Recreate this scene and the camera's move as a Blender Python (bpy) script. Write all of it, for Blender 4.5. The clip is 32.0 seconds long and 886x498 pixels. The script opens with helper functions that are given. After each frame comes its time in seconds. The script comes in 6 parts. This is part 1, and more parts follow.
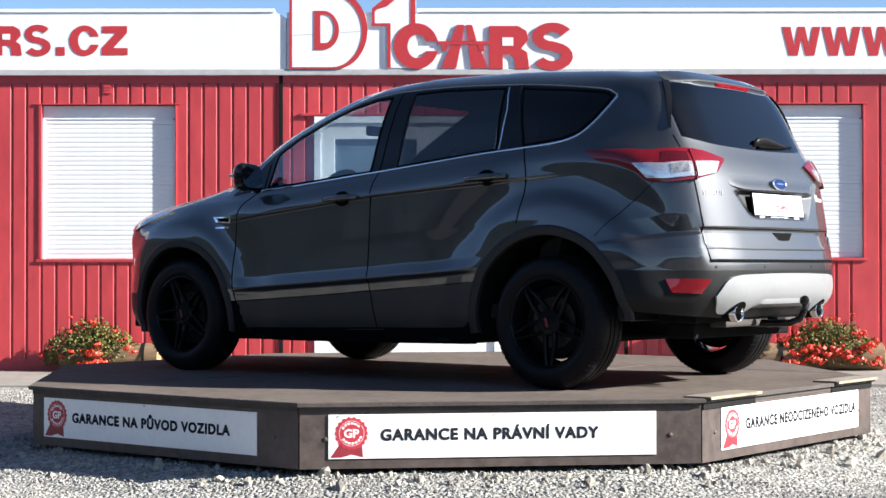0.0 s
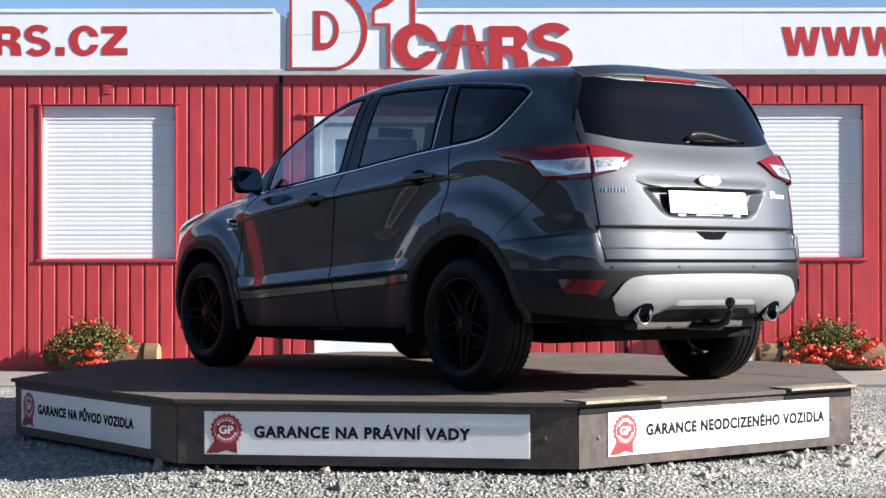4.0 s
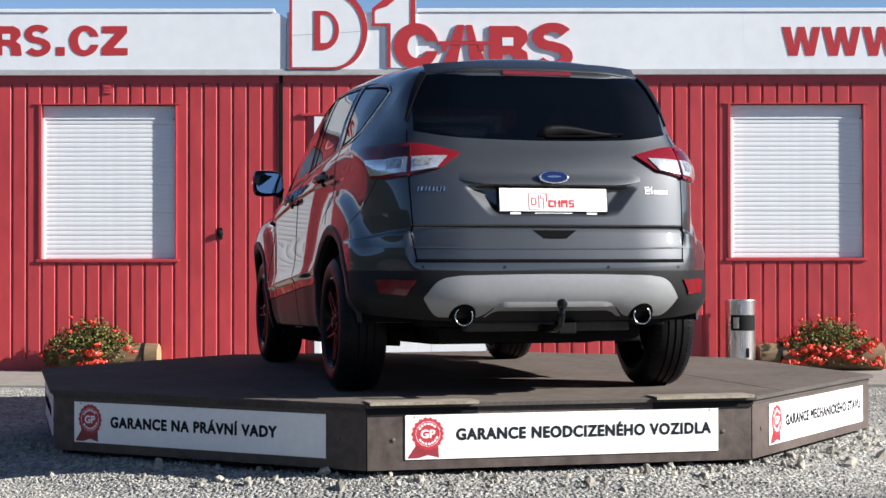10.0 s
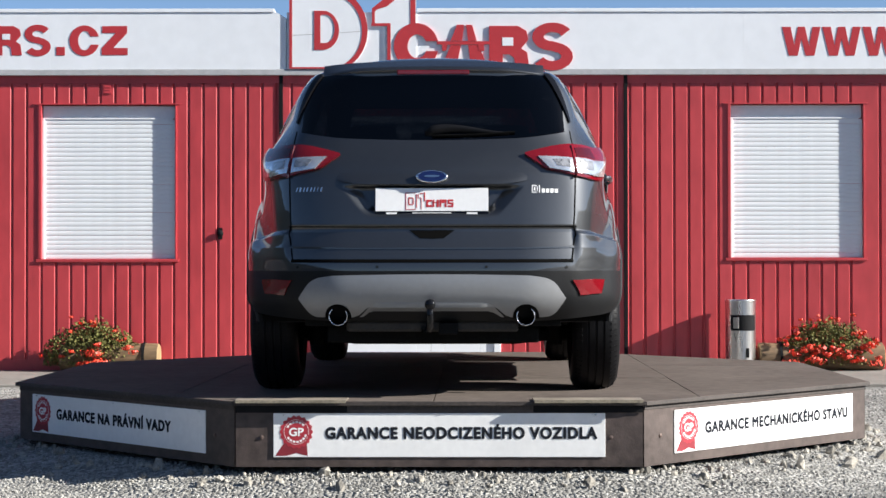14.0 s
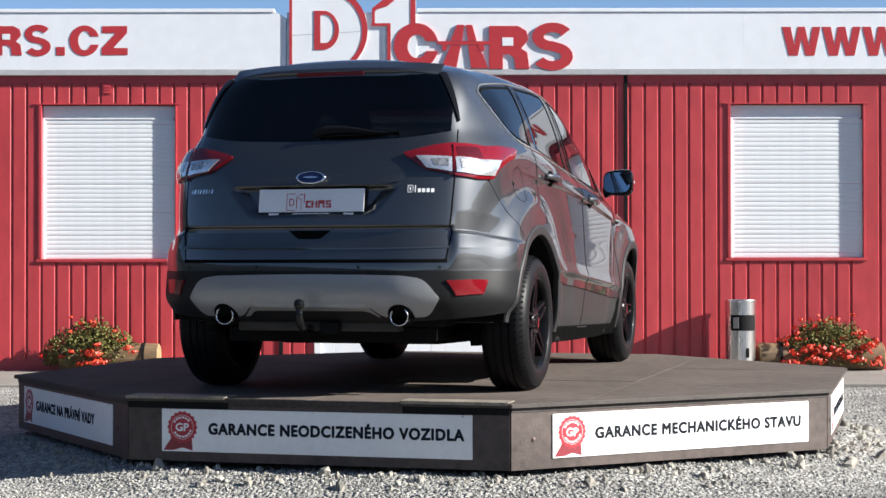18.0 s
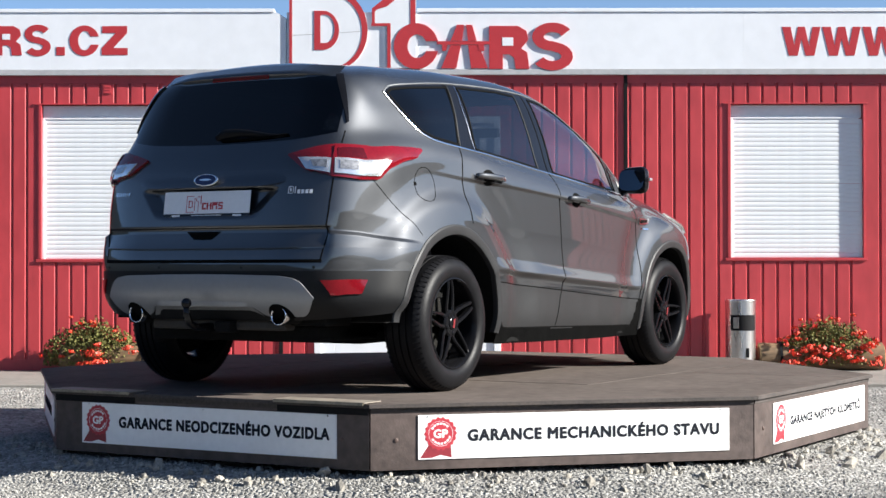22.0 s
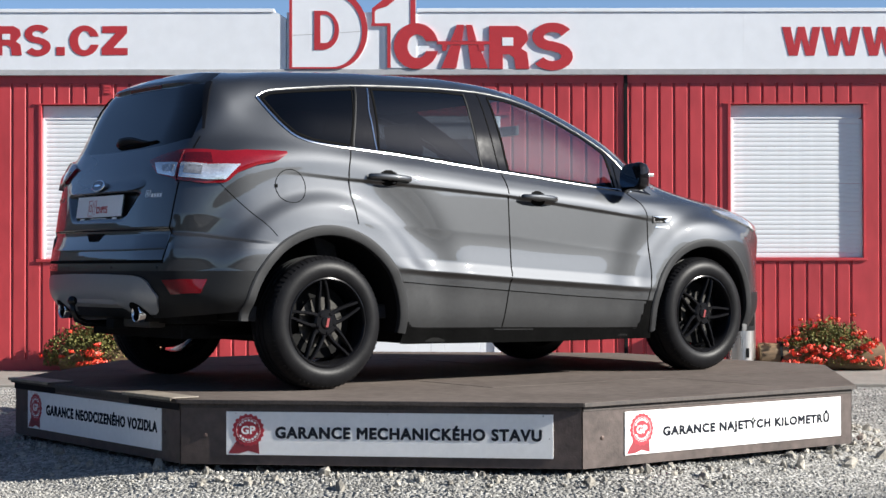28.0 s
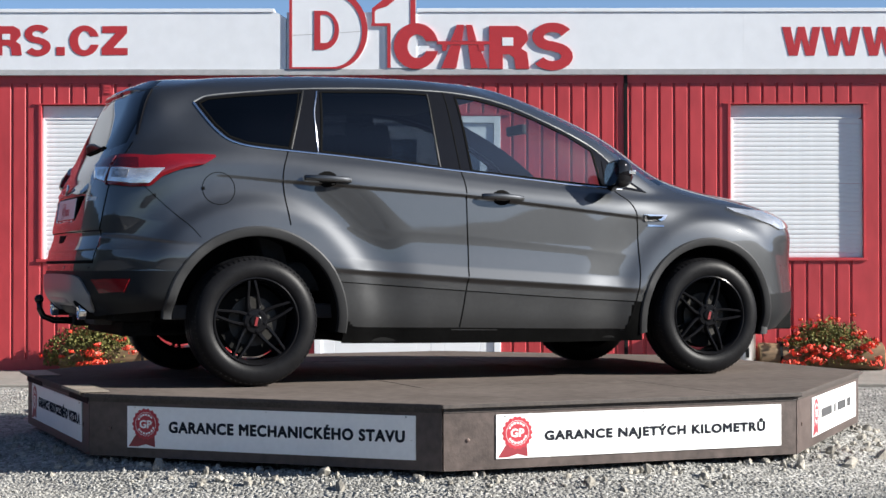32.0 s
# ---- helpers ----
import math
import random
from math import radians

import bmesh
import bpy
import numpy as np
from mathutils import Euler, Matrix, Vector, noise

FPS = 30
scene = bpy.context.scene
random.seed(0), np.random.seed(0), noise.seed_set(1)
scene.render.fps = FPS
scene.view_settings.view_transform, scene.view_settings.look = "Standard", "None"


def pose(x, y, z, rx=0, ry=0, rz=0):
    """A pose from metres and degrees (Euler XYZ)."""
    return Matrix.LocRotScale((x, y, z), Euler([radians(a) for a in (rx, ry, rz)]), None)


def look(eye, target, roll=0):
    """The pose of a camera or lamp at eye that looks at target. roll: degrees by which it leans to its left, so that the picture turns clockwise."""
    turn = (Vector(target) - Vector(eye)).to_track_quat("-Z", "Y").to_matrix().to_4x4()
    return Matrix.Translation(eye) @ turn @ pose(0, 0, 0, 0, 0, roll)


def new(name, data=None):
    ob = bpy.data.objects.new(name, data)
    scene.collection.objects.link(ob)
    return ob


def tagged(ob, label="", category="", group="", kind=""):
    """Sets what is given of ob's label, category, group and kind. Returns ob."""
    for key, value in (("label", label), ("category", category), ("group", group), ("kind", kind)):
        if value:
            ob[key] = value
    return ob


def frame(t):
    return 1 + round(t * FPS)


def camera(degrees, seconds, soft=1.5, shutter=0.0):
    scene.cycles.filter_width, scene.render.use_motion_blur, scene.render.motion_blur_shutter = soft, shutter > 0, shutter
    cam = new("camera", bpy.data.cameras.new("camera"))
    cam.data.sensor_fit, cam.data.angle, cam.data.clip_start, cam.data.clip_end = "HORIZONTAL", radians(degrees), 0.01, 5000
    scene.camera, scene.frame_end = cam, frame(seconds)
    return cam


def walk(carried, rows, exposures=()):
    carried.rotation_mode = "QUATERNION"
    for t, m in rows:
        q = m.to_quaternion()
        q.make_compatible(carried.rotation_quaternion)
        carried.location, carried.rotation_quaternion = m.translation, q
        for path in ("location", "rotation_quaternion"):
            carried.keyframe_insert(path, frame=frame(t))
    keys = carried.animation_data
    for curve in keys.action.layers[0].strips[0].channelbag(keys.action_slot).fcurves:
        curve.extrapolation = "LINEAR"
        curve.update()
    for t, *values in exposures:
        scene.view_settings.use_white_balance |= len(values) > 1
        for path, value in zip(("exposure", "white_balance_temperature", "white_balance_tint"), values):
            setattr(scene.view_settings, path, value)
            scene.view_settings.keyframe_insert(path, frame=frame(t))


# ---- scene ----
LENS = 28.87
EYE = (0.0, -10.12, 0.923)
TILT = 0.594            # degrees upward
STAGE_Z = 0.31          # top of the turning stage
WALL_Y = 5.0
SUN_DIR = Vector((0.86, -0.18, 0.43)).normalized()

cam = camera(LENS, 32.0)
walk(cam, [(0.0, pose(*EYE, 90 + TILT, 0.07, 0)), (32.0, pose(*EYE, 90 + TILT, 0.07, 0))],
     exposures=[(t, e, 6400, 8.0) for t, e in ((0.0, 1.84), (3.0, 1.68), (6.0, 1.47), (13.0, 1.36), (19.0, 1.49), (25.0, 1.57), (28.0, 1.37), (32.0, 1.37))])

# ---------------------------------------------------------------- light
world = bpy.data.worlds.new("world")
scene.world = world
world.use_nodes = True
wn = world.node_tree.nodes
sky = wn.new("ShaderNodeTexSky")
sky.sky_type, sky.sun_disc = "NISHITA", False
sky.sun_elevation = math.asin(SUN_DIR.z)
sky.sun_rotation = math.atan2(SUN_DIR.x, SUN_DIR.y)
sky.air_density, sky.dust_density, sky.ozone_density = 0.6, 0.4, 2.5
wn["Background"].inputs[1].default_value = 0.057
world.node_tree.links.new(sky.outputs[0], wn["Background"].inputs[0])
sun_data = bpy.data.lights.new("sun", "SUN")
sun_data.energy, sun_data.angle, sun_data.color = 5.0, radians(0.53), (1.0, 0.95, 0.88)
sun = new("sun", sun_data)
sun.matrix_world = look(tuple(SUN_DIR * 30), (0, 0, 0))


# ---------------------------------------------------------------- materials
def mat(name, color, rough=0.5, metal=0.0, vary=0.12, scale=6.0, bump=0.0, bump_scale=60.0, coat=0.0,
        alt=None, stretch=(1, 1, 1), rand=0.0, emit=0.0, spec=0.5, rough_vary=0.1):
    """A principled material with two scales of colour variation, uneven gloss and fine relief."""
    m = bpy.data.materials.new(name)
    m.use_nodes = True
    nt = m.node_tree
    n, ln = nt.nodes, nt.links.new
    p = n["Principled BSDF"]
    p.inputs["Roughness"].default_value, p.inputs["Metallic"].default_value = rough, metal
    p.inputs["Coat Weight"].default_value, p.inputs["Coat Roughness"].default_value = coat, 0.03
    p.inputs["Specular IOR Level"].default_value = spec
    p.inputs["Base Color"].default_value = (*color, 1)
    tc = n.new("ShaderNodeTexCoord")
    mp = n.new("ShaderNodeMapping")
    mp.inputs["Scale"].default_value = stretch
    ln(tc.outputs["Object"], mp.inputs[0])
    if vary:
        big, fine = n.new("ShaderNodeTexNoise"), n.new("ShaderNodeTexNoise")
        big.inputs["Scale"].default_value, big.inputs["Detail"].default_value = scale, 4
        fine.inputs["Scale"].default_value, fine.inputs["Detail"].default_value = scale * 9, 3
        add = n.new("ShaderNodeMath")
        add.operation = "ADD"
        ramp = n.new("ShaderNodeValToRGB")
        ramp.color_ramp.elements[0].position, ramp.color_ramp.elements[1].position = 0.7, 1.3 / 1.05
        a = alt or tuple(c * (1 - vary) for c in color)
        b = tuple(min(1, c * (1 + vary)) for c in color)
        half = n.new("ShaderNodeMath")
        half.operation, half.inputs[1].default_value = "MULTIPLY", 0.5
        ramp.color_ramp.elements[0].position, ramp.color_ramp.elements[1].position = 0.36, 0.64
        ramp.color_ramp.elements[0].color, ramp.color_ramp.elements[1].color = (*a, 1), (*b, 1)
        for t in (big, fine):
            ln(mp.outputs[0], t.inputs["Vector"])
        ln(big.outputs[0], add.inputs[0]), ln(fine.outputs[0], add.inputs[1])
        ln(add.outputs[0], half.inputs[0]), ln(half.outputs[0], ramp.inputs[0])
        last = ramp.outputs[0]
        if rand:
            info, hsv, mr = n.new("ShaderNodeObjectInfo"), n.new("ShaderNodeHueSaturation"), n.new("ShaderNodeMapRange")
            mr.inputs["To Min"].default_value, mr.inputs["To Max"].default_value = 1 - rand, 1 + rand
            ln(info.outputs["Random"], mr.inputs[0]), ln(mr.outputs[0], hsv.inputs["Value"]), ln(last, hsv.inputs["Color"])
            last = hsv.outputs[0]
        ln(last, p.inputs["Base Color"])
        if rough_vary:
            rr = n.new("ShaderNodeMapRange")
            rr.inputs["To Min"].default_value = max(0.0, rough - rough_vary)
            rr.inputs["To Max"].default_value = min(1.0, rough + rough_vary)
            ln(half.outputs[0], rr.inputs[0]), ln(rr.outputs[0], p.inputs["Roughness"])
    if bump:
        t, bp = n.new("ShaderNodeTexNoise"), n.new("ShaderNodeBump")
        t.inputs["Scale"].default_value, t.inputs["Detail"].default_value = bump_scale, 5
        bp.inputs["Strength"].default_value, bp.inputs["Distance"].default_value = bump, 0.01
        ln(mp.outputs[0], t.inputs["Vector"]), ln(t.outputs[0], bp.inputs["Height"]), ln(bp.outputs[0], p.inputs["Normal"])
    if emit:
        p.inputs["Emission Color"].default_value = (*color, 1)
        p.inputs["Emission Strength"].default_value = emit
    return m


M_RED = mat("red_wall_paint", (0.45, 0.047, 0.055), 0.42, vary=0.16, scale=1.3, bump=0.04, bump_scale=14, stretch=(1, 1, 0.35))
M_REDTRIM = mat("red_trim_paint", (0.42, 0.042, 0.050), 0.4, vary=0.15, scale=3)
M_WHITE = mat("white_panel_paint", (0.78, 0.80, 0.83), 0.35, vary=0.04, scale=0.8)
M_SHUTTER = mat("shutter_white_plastic", (0.74, 0.76, 0.78), 0.38, vary=0.05, scale=2.5)
M_GREYSTRIP = mat("grey_gutter_metal", (0.42, 0.42, 0.43), 0.5, vary=0.12, scale=2)
M_SIGNRED = mat("sign_red", (0.45, 0.035, 0.04), 0.35, vary=0.06, scale=2)
M_BLACK = mat("black_joint_and_shade", (0.010, 0.010, 0.011), 0.7, spec=0.1, vary=0.2, scale=8)
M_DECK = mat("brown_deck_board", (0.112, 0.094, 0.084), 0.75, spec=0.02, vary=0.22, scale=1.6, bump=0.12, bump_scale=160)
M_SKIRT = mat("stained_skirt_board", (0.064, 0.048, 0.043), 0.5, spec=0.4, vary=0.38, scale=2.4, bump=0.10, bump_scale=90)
M_SIGNWHITE = mat("sign_white_sheet", (0.80, 0.80, 0.79), 0.35, vary=0.04, scale=4)
M_INK = mat("sign_black_ink", (0.02, 0.022, 0.028), 0.8, spec=0.03, vary=0.1, scale=20)
M_GREYINK = mat("grey_ink", (0.07, 0.07, 0.074), 0.8, spec=0.03)
M_SEAL = mat("seal_red_ink", (0.38, 0.025, 0.04), 0.45, vary=0.1, scale=12)
M_STEEL = mat("brushed_steel", (0.62, 0.61, 0.60), 0.28, 1.0, vary=0.12, scale=5, bump=0.05, bump_scale=40, stretch=(1, 1, 0.1))
M_LOG = mat("planter_log_wood", (0.165, 0.105, 0.055), 0.75, vary=0.35, scale=5, bump=0.3, bump_scale=30, stretch=(0.2, 1, 1))
M_LOGEND = mat("cut_wood_end", (0.26, 0.175, 0.085), 0.8, vary=0.3, scale=12)
M_CONC = mat("concrete_paving", (0.19, 0.178, 0.16), 0.85, vary=0.2, scale=2.5, bump=0.2, bump_scale=80)
M_GLASSDARK = mat("dark_door_glass", (0.10, 0.14, 0.19), 0.05, vary=0.1, scale=1, spec=0.8, rough_vary=0)
M_LEAF = mat("geranium_leaf", (0.165, 0.155, 0.045), 0.7, spec=0.2, vary=0.4, scale=14, alt=(0.06, 0.07, 0.02))
M_PETAL = mat("geranium_petal", (0.78, 0.065, 0.03), 0.55, vary=0.25, scale=25)


def vary_islands(m, low, high):
    """Each loose piece of a mesh takes its own brightness."""
    n, ln = m.node_tree.nodes, m.node_tree.links.new
    geo, hsv, mr = n.new("ShaderNodeNewGeometry"), n.new("ShaderNodeHueSaturation"), n.new("ShaderNodeMapRange")
    mr.inputs["To Min"].default_value, mr.inputs["To Max"].default_value = low, high
    socket = n["Principled BSDF"].inputs["Base Color"]
    source = socket.links[0].from_socket
    ln(geo.outputs["Random Per Island"], mr.inputs[0]), ln(mr.outputs[0], hsv.inputs["Value"])
    ln(source, hsv.inputs["Color"]), ln(hsv.outputs[0], socket)


vary_islands(M_LEAF, 0.5, 1.15)
vary_islands(M_PETAL, 0.65, 1.15)


# ---------------------------------------------------------------- mesh helpers
def link_mesh(name, bm, material, parent=None, label="", smooth=False):
    me = bpy.data.meshes.new(name)
    bmesh.ops.recalc_face_normals(bm, faces=bm.faces)
    bm.to_mesh(me)
    bm.free()
    for m in (material if isinstance(material, (list, tuple)) else [material]):
        me.materials.append(m)
    if smooth:
        me.shade_smooth()
    ob = new(name, me)
    if parent:
        ob.parent = parent
    if label:
        tagged(ob, label)
    return ob


def part(name, bm, material, parent, label="", smooth=False):
    return link_mesh(name, bm, material, parent, label, smooth)


def empty(name, m=None):
    ob = new(name)
    ob.empty_display_size = 0.1
    if m is not None:
        ob.matrix_world = m
    return ob


def add_box(bm, x0, x1, y0, y1, z0, z1, bevel=0.0):
    vs = [bm.verts.new((x, y, z)) for x in (x0, x1) for y in (y0, y1) for z in (z0, z1)]
    fs = [bm.faces.new([vs[i] for i in q]) for q in
          ((0, 1, 3, 2), (4, 6, 7, 5), (0, 4, 5, 1), (2, 3, 7, 6), (0, 2, 6, 4), (1, 5, 7, 3))]
    if bevel:
        es = {e for f in fs for e in f.edges}
        bmesh.ops.bevel(bm, geom=list(es), offset=bevel, segments=2, affect="EDGES", profile=0.6)
    return bm


def box_bm(x0, x1, y0, y1, z0, z1, bevel=0.0):
    return add_box(bmesh.new(), x0, x1, y0, y1, z0, z1, bevel)


def prism(bm, pts, axis_fn, d0, d1):
    """Extrudes a 2D outline; axis_fn(a, b, d) gives the 3D point."""
    lo = [bm.verts.new(axis_fn(a, b, d0)) for a, b in pts]
    hi = [bm.verts.new(axis_fn(a, b, d1)) for a, b in pts]
    n = len(pts)
    bm.faces.new(lo), bm.faces.new(hi[::-1])
    for i in range(n):
        bm.faces.new((lo[i], hi[i], hi[(i + 1) % n], lo[(i + 1) % n]))
    return bm


def ring_prism(bm, outer, inner, axis_fn, d0, d1):
    n = len(outer)
    v = [[bm.verts.new(axis_fn(a, b, d)) for a, b in loop] for loop in (outer, inner) for d in (d0, d1)]
    for i in range(n):
        j = (i + 1) % n
        for p, q in ((0, 1), (1, 3), (3, 2), (2, 0)):
            bm.faces.new((v[p][i], v[q][i], v[q][j], v[p][j]))
    return bm


def strip_prism(bm, left, right, axis_fn, d0, d1):
    """A bent bar between two edge lines."""
    grid = [[bm.verts.new(axis_fn(*q, d)) for q, d in ((a, d0), (a, d1), (b, d1), (b, d0))] for a, b in zip(left, right)]
    for a, b in zip(grid, grid[1:]):
        for k in range(4):
            bm.faces.new((a[k], a[(k + 1) % 4], b[(k + 1) % 4], b[k]))
    bm.faces.new(grid[0]), bm.faces.new(grid[-1][::-1])
    return bm


def lathe(bm, profile, seg, fn, closed=False):
    """Turns a profile of (radius, height); fn(x, y, h) gives the 3D point."""
    rings = [[bm.verts.new(fn(r * math.cos(2 * math.pi * k / seg), r * math.sin(2 * math.pi * k / seg), h)) for k in range(seg)]
             for r, h in profile]
    for a, b in zip(rings, rings[1:]):
        for k in range(seg):
            bm.faces.new((a[k], a[(k + 1) % seg], b[(k + 1) % seg], b[k]))
    if not closed:
        bm.faces.new(rings[0][::-1]), bm.faces.new(rings[-1])
    return bm


def text_mesh(s, width, height, depth, stroke=0.0, spacing=1.0):
    """Built-in lettering as a mesh that fills width x height in x and y, with thickness in z; stroke makes the letters bolder."""
    cu = bpy.data.curves.new("lettering", "FONT")
    cu.body, cu.resolution_u, cu.space_character = s, 4, spacing
    ob = bpy.data.objects.new("lettering", cu)
    scene.collection.objects.link(ob)
    bpy.context.view_layer.update()
    me = bpy.data.meshes.new_from_object(ob.evaluated_get(bpy.context.evaluated_depsgraph_get()))
    bpy.data.objects.remove(ob)
    bm = bmesh.new()
    bm.from_mesh(me)
    bpy.data.meshes.remove(me)
    lo = [min(v.co[i] for v in bm.verts) for i in (0, 1)]
    hi = [max(v.co[i] for v in bm.verts) for i in (0, 1)]
    for v in bm.verts:
        v.co = ((v.co.x - lo[0]) / (hi[0] - lo[0]) * width, (v.co.y - lo[1]) / (hi[1] - lo[1]) * height, 0)
    r = bmesh.ops.extrude_face_region(bm, geom=list(bm.faces))
    for g in r["geom"]:
        if isinstance(g, bmesh.types.BMVert):
            g.co.z += depth
    if stroke:
        geom = bm.verts[:] + bm.edges[:] + bm.faces[:]
        for k in range(8):
            c = bmesh.ops.duplicate(bm, geom=geom)["geom"]
            a = math.pi / 4 * k
            bmesh.ops.translate(bm, vec=(stroke * math.cos(a), stroke * math.sin(a), 0.00005 * (k + 1)), verts=[g for g in c if isinstance(g, bmesh.types.BMVert)])
    return bm


def split_words(bm, gap):
    """Takes a line of lettering apart at its wide gaps: one bmesh a word."""
    spans = sorted((min(v.co.x for v in f.verts), max(v.co.x for v in f.verts)) for f in bm.faces)
    cuts, right = [], spans[0][1]
    for a, b in spans:
        if a > right + gap:
            cuts.append((a + right) / 2)
        right = max(right, b)
    words = []
    for a, b in zip([-1e9] + cuts, cuts + [1e9]):
        w = bm.copy()
        bmesh.ops.delete(w, geom=[v for v in w.verts if not a < v.co.x < b], context="VERTS")
        words.append(w)
    bm.free()
    return words


PX = 15.12 / 3046.0     # metres to one camera pixel at the wall, whose parts fit the camera's view


def wx(a):
    return (a - 784) * PX


def wz(b):
    return EYE[2] + (472.6 - b) * PX


# ---------------------------------------------------------------- ground
def ground_height(x, y):
    r = math.hypot(x, y)
    dip = -0.018 - 0.082 * min(1, max(0, (r - 2.40) / 0.40)) if r < 2.9 else -0.10 * (1 - min(1, (r - 2.9) / 1.5))
    near = 1 if r < 14 else 0
    return dip + near * (0.014 * noise.noise((x * 1.7, y * 1.7, 0)) + 0.008 * noise.noise((x * 6, y * 6, 3)))


def build_ground():
    bm = bmesh.new()
    xs = [-3000, -400, -60, -20, -10] + [-8 + 0.12 * i for i in range(134)] + [10, 20, 60, 400, 3000]
    ys = [-3000, -400, -80, -30, -15, -10, -7, -5.5] + [-4.6 + 0.12 * i for i in range(82)] + [7, 12, 40, 300, 3000]
    grid = [[bm.verts.new((x, y, ground_height(x, y))) for x in xs] for y in ys]
    for a, b in zip(grid, grid[1:]):
        for i in range(len(xs) - 1):
            bm.faces.new((a[i], a[i + 1], b[i + 1], b[i]))
    m = mat("gravel_ground", (0.25, 0.243, 0.226), 0.9, vary=0.3, scale=1.2, bump=0.0)
    nt = m.node_tree
    n, ln = nt.nodes, nt.links.new
    p = n["Principled BSDF"]
    tc, vo = n.new("ShaderNodeTexCoord"), n.new("ShaderNodeTexVoronoi")
    vo.inputs["Scale"].default_value, vo.inputs["Randomness"].default_value = 48, 1.0
    ln(tc.outputs["Object"], vo.inputs["Vector"])
    hsv = n.new("ShaderNodeHueSaturation")
    base = p.inputs["Base Color"].links[0].from_socket
    sep, mr = n.new("ShaderNodeSeparateColor"), n.new("ShaderNodeMapRange")
    ln(vo.outputs["Color"], sep.inputs[0]), ln(sep.outputs[0], mr.inputs[0])
    mr.inputs["To Min"].default_value, mr.inputs["To Max"].default_value = 0.5, 1.45
    ln(base, hsv.inputs["Color"]), ln(mr.outputs[0], hsv.inputs["Value"]), ln(hsv.outputs[0], p.inputs["Base Color"])
    bp = n.new("ShaderNodeBump")
    bp.invert = True
    bp.inputs["Strength"].default_value, bp.inputs["Distance"].default_value = 0.9, 0.02
    ln(vo.outputs["Distance"], bp.inputs["Height"]), ln(bp.outputs[0], p.inputs["Normal"])
    return tagged(link_mesh("ground", bm, m, smooth=True), "pale grey crushed gravel yard with uneven surface", "ground", kind="structure")


ground = build_ground()
# Dark slabs out of view, added so that the car's flanks reflect darker ground.
road_m = mat("unseen_dark_asphalt", (0.05, 0.05, 0.053), 0.9, spec=0.1, vary=0.25, scale=0.8, bump=0.3, bump_scale=60)
tagged(link_mesh("road", add_box(add_box(box_bm(-200, 200, -60, -4.6, -0.2, 0.03, 0), -60, -5.2, -4.6, 30, -0.2, 0.03), 5.6, 60, -4.6, 30, -0.2, 0.03), road_m), "unseen dark asphalt added to darken the car's reflections", "road", kind="structure")


def build_backdrop():
    """Unseen tree line added all round; raised left and right to darken the car's reflections."""
    bm = bmesh.new()
    n = 360
    for ring, (r0, h0, dh) in enumerate(((85.0, 4.6, 1.0), (110.0, 6.4, 1.3))):
        rows = []
        for k in range(n + 1):
            a = 2 * math.pi * (k % n) / n
            c, s = math.cos(a), math.sin(a)
            near = min(1, max(0, -c - 0.35) / 0.35)
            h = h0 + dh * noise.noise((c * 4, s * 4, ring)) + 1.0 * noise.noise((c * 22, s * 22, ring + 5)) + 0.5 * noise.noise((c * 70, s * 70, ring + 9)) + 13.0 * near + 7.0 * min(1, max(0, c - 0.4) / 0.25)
            col = []
            for j in range(7):
                t = j / 6
                w = r0 - 4 * math.sin(math.pi * t) + 1.5 * noise.noise((c * 40, s * 40, t * 4 + ring))
                col.append(bm.verts.new((c * w, s * w, -0.3 + (h + 0.3) * t)))
            rows.append(col)
        for a, b in zip(rows, rows[1:]):
            for j in range(6):
                bm.faces.new((a[j], b[j], b[j + 1], a[j + 1]))
    m = mat("unseen_dark_trees", (0.014, 0.018, 0.017), 0.9, spec=0.1, vary=0.5, scale=0.35, bump=1.0, bump_scale=1.2)
    tagged(link_mesh("backdrop", bm, m), "unseen dark tree line added to darken the car's reflections", "tree line", kind="structure")


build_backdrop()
paving = tagged(link_mesh("pavement", box_bm(-14, 14, 3.1, WALL_Y - 0.003, -0.1, 0.02, 0.008), M_CONC),
                "worn beige concrete strip along the red wall", "pavement", kind="structure")

# ---------------------------------------------------------------- building
X0, X1 = -9.0, 9.0
WALL_TOP, FASCIA_TOP = wz(133), wz(22.5)
WIN_L = (wx(68), wx(313), wz(458), wz(185))
WIN_R = (wx(1288), wx(1531), wz(457), wz(185))
DOOR = (wx(556), wx(886), 0.03, wz(206))
RIB = 26.05 * PX


def wall_piece(bm, x0, x1, z0, z1):
    """Sheet with narrow upright grooves on a steady pitch, of 60 mm depth to the back."""
    pts = []
    pts.append((x0, 0.0))
    first = wx(18.5)
    k0, k1 = math.ceil((x0 + 0.012 - first) / RIB), math.floor((x1 - 0.03 - first) / RIB)
    for k in range(k0, k1 + 1):
        g = first + k * RIB
        pts += [(g - 0.003, 0.0), (g + 0.009, 0.013), (g + 0.022, 0.013), (g + 0.027, 0.0)]
    pts.append((x1, 0.0))
    lo = [bm.verts.new((a, WALL_Y + b, z0)) for a, b in pts]
    hi = [bm.verts.new((a, WALL_Y + b, z1)) for a, b in pts]
    for i in range(len(pts) - 1):
        bm.faces.new((lo[i], lo[i + 1], hi[i + 1], hi[i]))
    add_box(bm, x0, x1, WALL_Y + 0.016, WALL_Y + 0.12, z0, z1)


